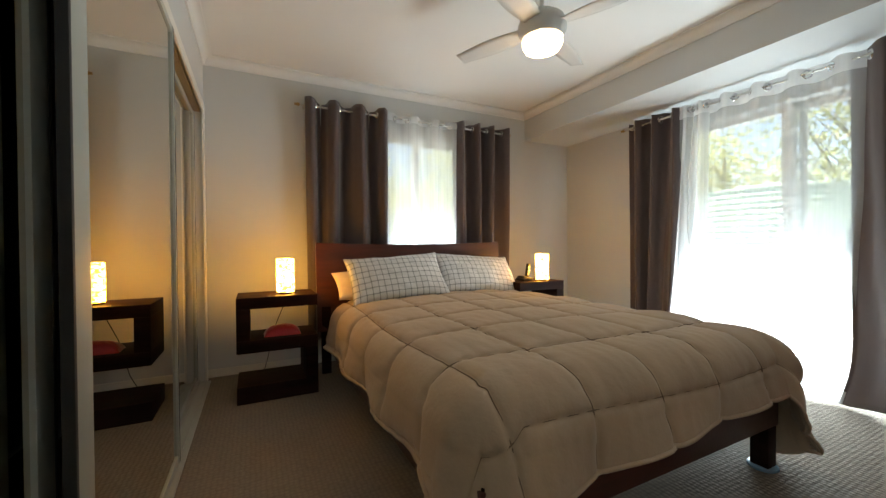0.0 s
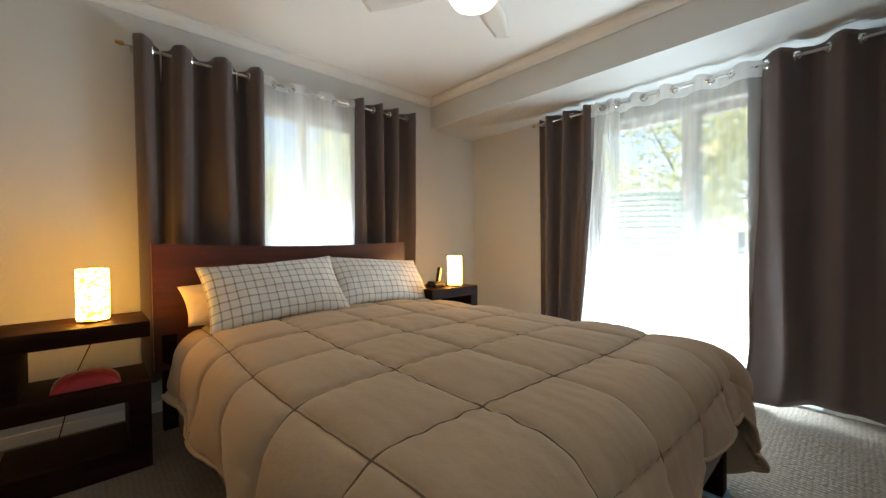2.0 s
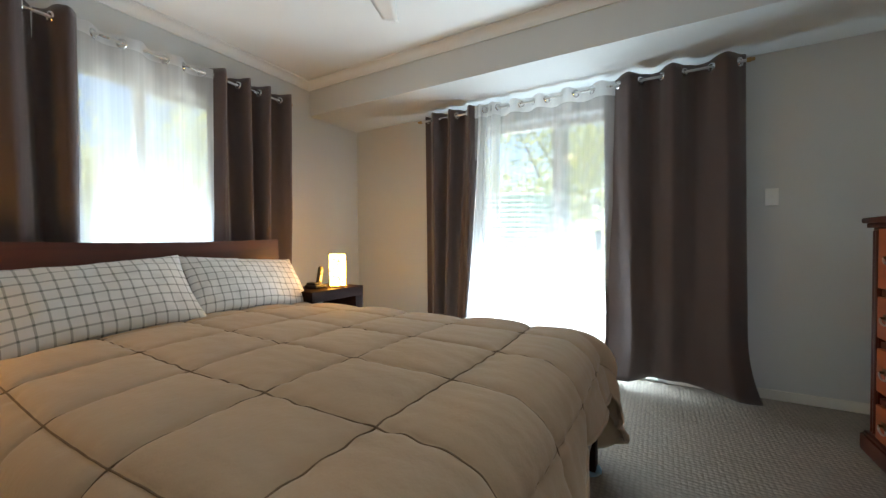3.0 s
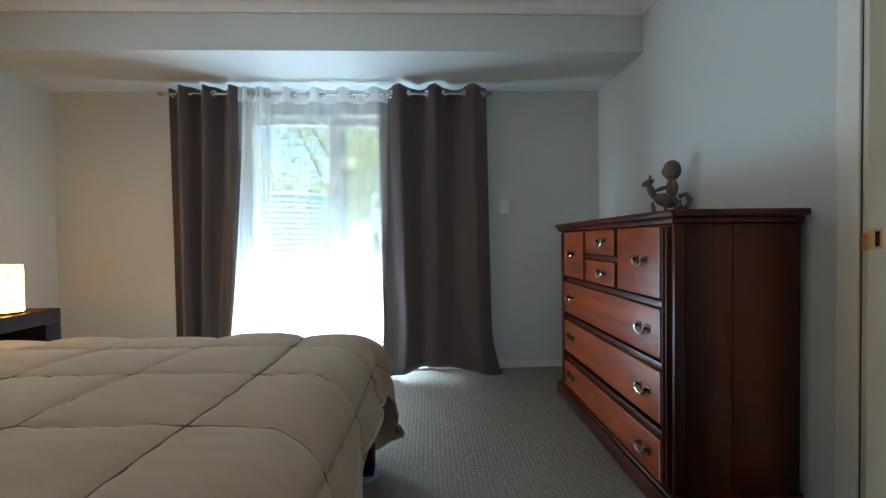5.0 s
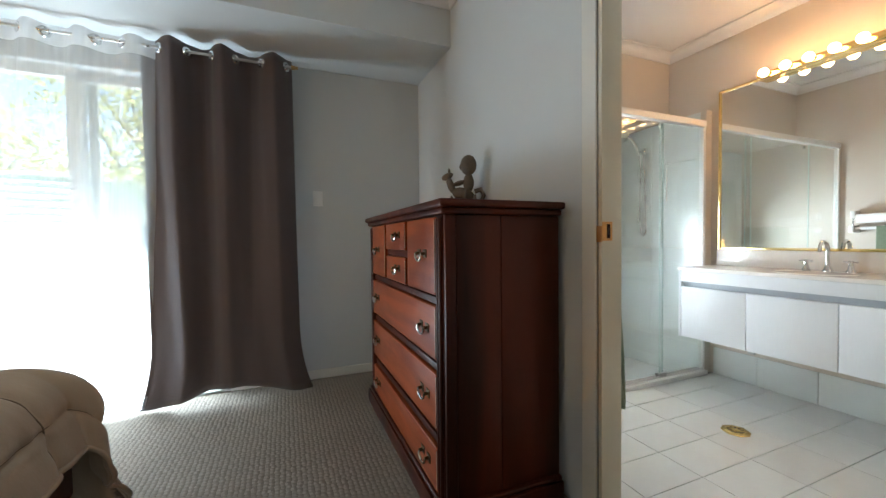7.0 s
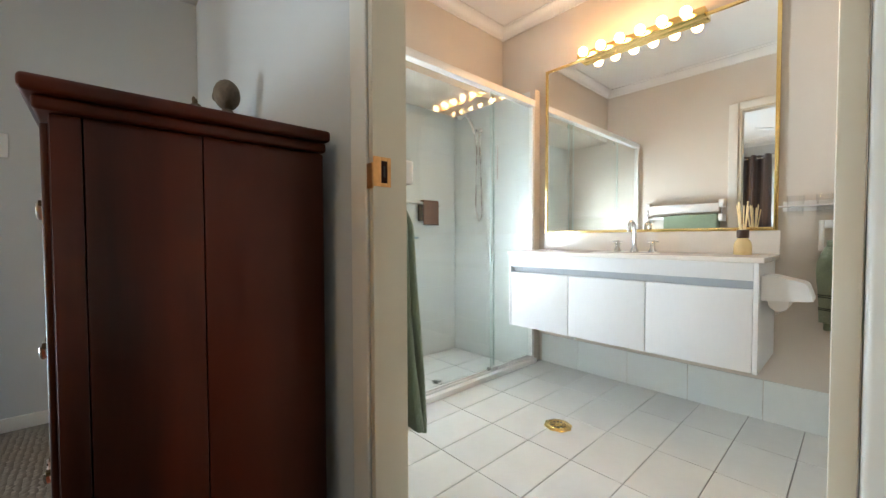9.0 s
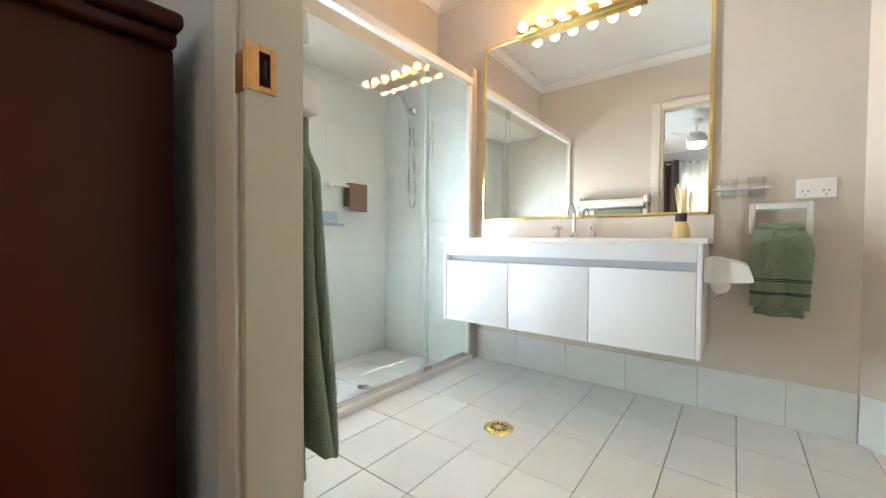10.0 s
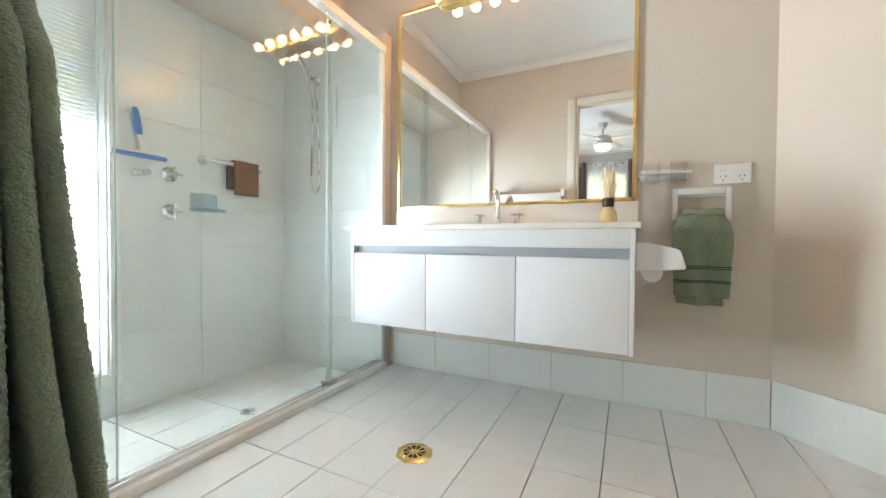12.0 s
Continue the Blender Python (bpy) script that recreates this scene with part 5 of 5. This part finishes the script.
part("wall_jamb", cube(SCR - 0.018, SCR + 0.022, SB - 0.042, SB - 0.014, 0.031, 1.984, 0.004), M_SHFRAME, scr)
g1 = part("fixed_pane", cube(SCR - 0.006, SCR, SHY + 0.027, -2.13, 0.046, 1.984), M_SHGLASS, scr, "clear glass fixed pane", None)
g2 = part("sliding_pane", cube(SCR + 0.010, SCR + 0.016, -2.18, -1.19, 0.050, 1.975), M_SHGLASS, scr, "clear glass sliding door", None)
g3 = part("fixed_pane", cube(SCR - 0.006, SCR, -1.22, SB - 0.043, 0.046, 1.984), M_SHGLASS, scr, "clear glass fixed pane", None)
for g in (g1, g2, g3):
    g.visible_shadow = False
M_EDGE = material("green_glass_edge", (0.48, 0.62, 0.58), 0.15, grain=0.05, bump=0)
for y in (-2.13, -2.184, -1.19, -1.224):
    part("glass_edge", cube(SCR - 0.006 if y in (-2.13, -1.224) else SCR + 0.010, SCR if y in (-2.13, -1.224) else SCR + 0.016, y, y + 0.004, 0.05, 1.975), M_EDGE, scr)
for y in (-2.17, -1.25):
    part("roller", lathe([(0.016, SCR + 0.018), (0.018, SCR + 0.020), (0.018, SCR + 0.028), (0.008, SCR + 0.030)], y, 1.955, 18, "x"), M_CHROME, scr)
part("bottom_guide", cube(SCR - 0.012, SCR + 0.026, -2.20, -2.12, 0.032, 0.064, 0.004), M_STEEL, scr)
part("pull_bar", tube([(SCR - 0.012, -2.19, 1.38), (SCR - 0.012, -2.19, 1.62)], 0.004, 8), M_CHROME, scr)

sh = thing("hand_shower", (3.515, SHY, 1.1), "chrome hand shower with a hose on the tiled wall", "shower")
part("wall_bracket", join(lathe([(0.032, SHY + 0.004), (0.032, SHY + 0.012), (0.016, SHY + 0.03), (0.014, SHY + 0.06)], 3.515, 1.91, 20, "y")), M_CHROME, sh)
part("handset", tube([(3.515, SHY + 0.075, 1.87), (3.535, SHY + 0.085, 1.95), (3.575, SHY + 0.10, 2.03), (3.615, SHY + 0.115, 2.065)], [0.012, 0.014, 0.013, 0.012], 12), M_CHROME, sh)
part("spray_face", lathe([(0.02, SHY + 0.11), (0.045, SHY + 0.118), (0.045, SHY + 0.132), (0.035, SHY + 0.136)], 3.635, 2.06, 24, "y"), M_CHROME, sh)
hose = [(3.515, SHY + 0.075, 1.87), (3.510, SHY + 0.06, 1.75), (3.525, SHY + 0.05, 1.5), (3.530, SHY + 0.05, 1.25), (3.510, SHY + 0.05, 1.14), (3.485, SHY + 0.05, 1.12), (3.465, SHY + 0.045, 1.16), (3.470, SHY + 0.04, 1.35), (3.495, SHY + 0.03, 1.7), (3.510, SHY + 0.03, 1.88)]
part("hose", tube(hose, 0.007, 10), M_STEEL, sh)
for z in (1.16, 0.955):
    tw = thing("shower_tap", (SHX, -1.85, z), "chrome wall tap with a lever handle in the shower", "tap", "shower taps")
    part("flange", lathe([(0.042, SHX - 0.012), (0.038, SHX - 0.018), (0.02, SHX - 0.03), (0.016, SHX - 0.05)], -1.85, z, 24, "x"), M_CHROME, tw)
    part("cross_handle", join(tube([(SHX - 0.055, -1.89, z), (SHX - 0.055, -1.81, z)], 0.007, 8), tube([(SHX - 0.055, -1.85, z - 0.04), (SHX - 0.055, -1.85, z + 0.04)], 0.007, 8), lathe([(0.016, SHX - 0.066), (0.016, SHX - 0.046)], -1.85, z, 16, "x")), M_CHROME, tw)
hk = thing("wall_hook", (SHX, -1.70, 1.15), "chrome double wall knob in the shower", "hook")
part("knob", join(lathe([(0.022, SHX - 0.01), (0.022, SHX - 0.04), (0.018, SHX - 0.045)], -1.685, 1.145, 18, "x"), lathe([(0.018, SHX - 0.01), (0.018, SHX - 0.05)], -1.725, 1.15, 18, "x")), M_CHROME, hk)
M_BLUE = material("blue_rubber", (0.06, 0.22, 0.62), 0.45, bump=0.02)
sq = thing("squeegee", (SHX - 0.02, -1.70, 1.24), "blue and white window squeegee hung in the shower", "squeegee")
part("blade", cube(SHX - 0.030, SHX - 0.014, -1.83, -1.58, 1.225, 1.245, 0.004), M_BLUE, sq, "blue rubber blade")
part("head", cube(SHX - 0.032, SHX - 0.012, -1.82, -1.59, 1.246, 1.262, 0.005), M_PLASTIC, sq)
part("stem", tube([(SHX - 0.022, -1.71, 1.262), (SHX - 0.022, -1.70, 1.34)], [0.010, 0.009], 10), M_PLASTIC, sq)
part("grip", tube([(SHX - 0.022, -1.70, 1.34), (SHX - 0.022, -1.695, 1.37), (SHX - 0.022, -1.685, 1.45), (SHX - 0.022, -1.682, 1.475)], [0.014, 0.019, 0.016, 0.009], 12), M_BLUE, sq)
rl = thing("shower_rail", (SHX, -2.2, 1.26), "short white plastic towel rail in the shower", "towel rail")
for y in (-2.03, -2.40):
    part("post", lathe([(0.026, SHX - 0.003), (0.024, SHX - 0.02), (0.018, SHX - 0.065)], y, 1.275, 18, "x"), M_PLASTIC, rl)
part("bar", tube([(SHX - 0.055, -2.02, 1.275), (SHX - 0.055, -2.41, 1.275)], 0.012, 12), M_PLASTIC, rl)
fc = thing("face_cloth", (SHX - 0.055, -2.25, 1.1), "brown face cloth with a dark edge on the shower rail", "cloth")
M_BROWN = material("brown_towelling", (0.22, 0.10, 0.05), 1.0, grain=0.1, scale=30, bump=0.8, bump_scale=240)
M_DBROWN = material("dark_brown_towelling", (0.05, 0.03, 0.022), 1.0, grain=0.1, scale=30, bump=0.8, bump_scale=240)
part("front_fall", cube(SHX - 0.082, SHX - 0.069, -2.36, -2.19, 1.095, 1.290, 0.005), M_BROWN, fc)
part("back_fall", cube(SHX - 0.041, SHX - 0.028, -2.345, -2.165, 1.12, 1.290, 0.005), M_DBROWN, fc)
part("fold", cube(SHX - 0.082, SHX - 0.028, -2.36, -2.19, 1.2885, 1.302, 0.006), M_BROWN, fc)
part("edge", cube(SHX - 0.084, SHX - 0.070, -2.36, -2.19, 1.085, 1.094, 0.002), M_DBROWN, fc)
sd = thing("soap_dish", (SHX, -2.0, 0.98), "pale blue glass soap dish on the shower wall", "soap dish")
part("back", cube(SHX - 0.010, SHX - 0.003, -2.12, -1.96, 0.99, 1.075, 0.004), clear_glass("pale_blue_glass", (0.72, 0.84, 0.92), 0.1), sd)
part("tray", cube(SHX - 0.085, SHX - 0.010, -2.13, -1.95, 0.965, 0.985, 0.006), bpy.data.materials["pale_blue_glass"], sd)


def drain(x, y, z, r, name_label):
    d = thing("floor_drain", (x, y, z), name_label, "floor drain")
    part("plate", lathe([(r, z + 0.0005), (r, z + 0.003), (r * 0.97, z + 0.0045)], x, y, 8 if r > 0.06 else 24), M_GOLD if r > 0.06 else M_STEEL, d)
    part("well", lathe([(r * 0.62, z + 0.0046), (r * 0.62, z + 0.0052)], x, y, 24), M_BLACK, d)
    rim_m = M_GOLD if r > 0.06 else M_STEEL
    part("grate", join(*[tube([(x, y, z + 0.006), (x + r * 0.62 * math.cos(a), y + r * 0.62 * math.sin(a), z + 0.006)], r * 0.045, 5) for a in [2 * math.pi * k / 10 for k in range(10)]],
         ring((x, y, z + 0.0055), (0, 0, 1), r * 0.62, r * 0.05, 24, 5), ring((x, y, z + 0.0055), (0, 0, 1), r * 0.16, r * 0.05, 12, 5)), rim_m, d)


drain(2.27, -1.845, 0.0, 0.072, "octagonal brass floor drain in the bathroom tiles")
drain(3.30, -1.93, -0.084, 0.045, "small round steel drain in the shower floor")

# shower window with a venetian blind
win2 = tagged(new("window_2"), "tall white framed window in the shower wall", "", "", "structure")
pane_frame(win2, "x", SW0, SW1, SWZ0, SWZ1, SHX + 0.085, 0.05, 0.05)
part("reveal", join(cube(SHX - 0.004, SHX + 0.085, SW0, SW0 + 0.012, SWZ0 + 0.012, SWZ1 - 0.012), cube(SHX - 0.004, SHX + 0.085, SW1 - 0.012, SW1, SWZ0 + 0.012, SWZ1 - 0.012), cube(SHX - 0.004, SHX + 0.085, SW0, SW1, SWZ0, SWZ0 + 0.012), cube(SHX - 0.004, SHX + 0.085, SW0, SW1, SWZ1 - 0.012, SWZ1)), M_SHFRAME, win2)
for b in ((SW0 - 0.045, SW0 + 0.001, SWZ0 - 0.045, SWZ1 + 0.045), (SW1 - 0.001, SW1 + 0.045, SWZ0 - 0.045, SWZ1 + 0.045), (SW0 + 0.001, SW1 - 0.001, SWZ0 - 0.045, SWZ0), (SW0 + 0.001, SW1 - 0.001, SWZ1, SWZ1 + 0.045)):
    part("architrave", cube(SHX - 0.018, SHX - 0.0045, b[0], b[1], b[2], b[3], 0.003), M_SHFRAME, win2)
blind = thing("venetian_blind", (SHX + 0.05, -1.37, SWZ0), "white slatted venetian blind in the shower window", "blind")
part("head_box", cube(SHX + 0.035, SHX + 0.068, SW0 + 0.015, SW1 - 0.015, SWZ1 - 0.045, SWZ1 - 0.013, 0.003), M_PLASTIC, blind)
slat = cube(-0.0125, 0.0125, SW0 + 0.018, SW1 - 0.018, -0.0006, 0.0006)
bmesh.ops.rotate(slat, verts=slat.verts[:], cent=(0, 0, 0), matrix=Matrix.Rotation(radians(22), 3, "Y"))
first = part("slat", slat, M_PLASTIC, blind)
first.data.transform(Matrix.Translation(ORIGIN[blind]))
zs = [SWZ0 + 0.03 + 0.021 * k for k in range(88)]
first.location = Vector((SHX + 0.051, 0, zs[0])) - ORIGIN[blind]
for z in zs[1:]:
    o = new("slat", first.data)
    o.parent = blind
    o.location = Vector((SHX + 0.051, 0, z)) - ORIGIN[blind]
part("bottom_bar", cube(SHX + 0.040, SHX + 0.063, SW0 + 0.018, SW1 - 0.018, SWZ0 + 0.013, SWZ0 + 0.022, 0.002), M_PLASTIC, blind)

# ---- outside ----
structure("ground", cube(-40, 60, -40, 60, -0.32, -0.22), M_GROUND, "pale sunlit ground outside")


def corrugated_tank(x, y, r, h, label):
    t = thing("water_tank", (x, y, -0.22), label, "water tank")
    prof = [(r + 0.018 * math.cos(2 * math.pi * k / 8), -0.22 + h * k / (8 * 22)) for k in range(8 * 22 + 1)]
    part("wall", lathe(prof, x, y, 64), M_TANK, t, "", "all")
    part("lid", lathe([(r + 0.03, h - 0.22), (r + 0.03, h - 0.19), (r * 0.5, h - 0.08), (0.3, h - 0.05)], x, y, 64), M_TANK, t)
    part("hatch", lathe([(0.25, h - 0.06), (0.25, h + 0.0), (0.2, h + 0.02)], x + 0.2, y, 24), M_TANK, t)


corrugated_tank(9.6, 4.15, 1.25, 2.33, "pale green corrugated steel water tank in the garden")


def tree(x, y, h, spread, seed, leaves, low=0.25):
    rnd = random.Random(seed)
    t = thing("tree", (x, y, -0.22), "sunlit green garden tree with small leaves", "tree", "garden trees")
    limbs = [tube([(x, y, -0.24), (x + 0.06, y + 0.03, h * 0.3), (x + 0.02, y - 0.05, h * 0.7)], [0.11, 0.08, 0.03], 8)]
    tips = []
    for k in range(9):
        a, z0 = rnd.uniform(0, 6.28), h * rnd.uniform(low, 0.6)
        ln = spread * rnd.uniform(0.5, 0.95)
        e = (x + ln * math.cos(a), y + ln * math.sin(a), z0 + h * rnd.uniform(0.15, 0.4))
        limbs.append(tube([(x + 0.03, y, z0), ((x + e[0]) / 2, (y + e[1]) / 2, (z0 + e[2]) / 2 + 0.1), e], [0.04, 0.025, 0.01], 6))
        tips.append(e)
    part("trunk", join(*limbs), M_BARK, t)
    verts, faces = [], []
    for k in range(int(leaves * 2.4)):
        c = tips[rnd.randrange(len(tips))]
        g = [rnd.gauss(0, 0.33 * spread) for _ in range(3)]
        p = Vector((c[0] + g[0], c[1] + g[1], max(0.1, c[2] + g[2] * 0.8)))
        d = Vector((rnd.gauss(0, 1), rnd.gauss(0, 1), rnd.gauss(0, 0.6))).normalized()
        s = d.orthogonal().normalized()
        ln = rnd.uniform(0.09, 0.19)
        i = len(verts)
        verts += [p, p + d * ln * 0.5 + s * ln * 0.28, p + d * ln, p + d * ln * 0.5 - s * ln * 0.28]
        faces.append((i, i + 1, i + 2, i + 3))
    me = bpy.data.meshes.new("crown")
    me.from_pydata([v - ORIGIN[t] for v in verts], [], faces)
    me.materials.append(M_LEAF)
    c = new("crown", me)
    c.parent = t


for x, y, h, sp, sd_, lv in ((12.5, 6.5, 5.5, 1.9, 1, 2600), (12.0, 3.6, 6.0, 2.0, 2, 2600), (11.0, 1.2, 5.0, 1.8, 3, 2600), (12.0, -1.6, 5.5, 1.9, 4, 2200), (9.0, 8.0, 5.0, 1.8, 5, 2000),
                             (1.2, 10.5, 4.5, 1.7, 6, 900), (3.4, 11.0, 5.0, 1.8, 7, 1100), (6.2, 9.6, 5.0, 1.8, 8, 2000), (-1.5, 9.5, 5.0, 1.8, 10, 1600), (7.5, -1.6, 4.0, 1.4, 9, 2200), (7.6, 1.3, 1.4, 0.6, 11, 900), (2.6, 7.0, 1.8, 0.7, 12, 900), (1.4, 8.2, 2.6, 1.0, 13, 1500), (3.6, 7.8, 2.4, 0.9, 14, 1300)):
    tree(x, y, h, sp, sd_, lv, 0.12)

# ---- tiles, piece by piece ----
tiles = bpy.data.objects["floor_bathroom"]
TX, TY, G = 0.2228, 0.360, 0.0035


def piece(name, x0, x1, y0, y1, z0, z1, mat, parent, cache={}):
    key = (name, round(x1 - x0, 4), round(y1 - y0, 4), round(z1 - z0, 4), mat.name)
    if key not in cache:
        bm = cube(-(x1 - x0) / 2, (x1 - x0) / 2, -(y1 - y0) / 2, (y1 - y0) / 2, -(z1 - z0) / 2, (z1 - z0) / 2, 0.0012, 1)
        cache[key] = finish(name, bm, mat)
    o = new(name, cache[key])
    o.parent = parent
    o.location = ((x0 + x1) / 2, (y0 + y1) / 2, (z0 + z1) / 2)
    return o


x_lines = [2.072 + TX * 3 + TX * k for k in range(-13, 3)]
y_lines = [-1.615 - TY * k for k in range(-4, 6)]
for x0 in x_lines:
    for y1 in y_lines:
        a, b, c, d = max(x0, BW) + G / 2, min(x0 + TX, SCR - 0.046) - G / 2, max(y1 - TY, M) + G / 2, min(y1, SB + 0.07) - G / 2
        if b - a < 0.02 or d - c < 0.02 or (x0 + y1 - TY / 2 < BX + M - 0.25):
            continue
        piece("tile", a, b, c, d, -0.008, 0.0, M_TILE, tiles)
for k in range(4):
    for j in range(6):
        a, b = SCR + 0.06 + 0.2235 * k, min(SCR + 0.06 + 0.2235 * (k + 1), SHX)
        c, d = max(SHY, SHY + TY * j), min(SHY + TY * (j + 1), SB - 0.015)
        if b - a > 0.02 and d - c > 0.02:
            piece("tile", a + G / 2, b - G / 2, c + G / 2, d - G / 2, -0.09, -0.084, M_TILE, tiles)
skirt = bpy.data.objects["wall_bathroom_mirror"]
e = [BX, 1.223, 1.568, 1.916, 2.266, 2.614, SCR - 0.046]
for a, b in zip(e, e[1:]):
    piece("tile", a + 0.001, b - 0.002, M + 0.0005, M + 0.008, 0.0, 0.215, M_WTILE, skirt)
sl = bpy.data.objects["wall_bathroom_slanted"]
for k in range(4):
    a = 0.01 + k * 0.35
    ob = piece("tile", 0, 0.346, -0.004, 0.004, 0.0, 0.215, M_WTILE, sl)
    r = math.sqrt(0.5)
    mid = a + 0.173
    ob.matrix_basis = pose(BX - mid * r + 0.004 * r, M + mid * r + 0.004 * r, 0.1075, 0, 0, 135)
door_wall = bpy.data.objects["wall_bathroom_door_side"]
for k in range(3):
    piece("tile", DOOR_X1 + 0.068 + 0.29 * k, DOOR_X1 + 0.068 + 0.29 * (k + 1) - 0.003, SB - 0.020, SB - 0.0125, 0.0, 0.215, M_WTILE, door_wall)
side = bpy.data.objects["wall_shower_side"]
endw = bpy.data.objects["wall_shower_end"]
HT = 0.305
for j in range(8):
    z0, z1 = -0.084 + HT * j, min(-0.084 + HT * (j + 1), 2.118)
    y = SHY
    while y < SB - 0.02:
        y1 = min(y + 0.61, SB - 0.014)
        lo_w, hi_w = SW0 - 0.046, SW1 + 0.046
        spans = [(y, y1)]
        if z1 > SWZ0 - 0.045 and y1 > lo_w and y < hi_w:
            spans = [(y, lo_w), (hi_w, y1)]
        if z0 < SWZ0 - 0.046 < z1 and len(spans) == 2:
            piece("tile", SHX - 0.0035, SHX - 0.0002, max(y, lo_w) + 0.0008, min(y1, hi_w) - 0.0012, z0 + 0.0008, SWZ0 - 0.047, M_WTILE, side)
        for a, b in spans:
            if b - a > 0.02:
                piece("tile", SHX - 0.0035, SHX - 0.0002, a + 0.0008, b - 0.0012, z0 + 0.0008, z1 - 0.0012, M_WTILE, side)
        y = y1
    for a, b in ((SCR + 0.025, SCR + 0.051 + 0.42), (SCR + 0.051 + 0.42, SHX - 0.004)):
        piece("tile", a + 0.0008, b - 0.0012, SHY + 0.0002, SHY + 0.0035, z0 + 0.0008, z1 - 0.0012, M_WTILE, endw)
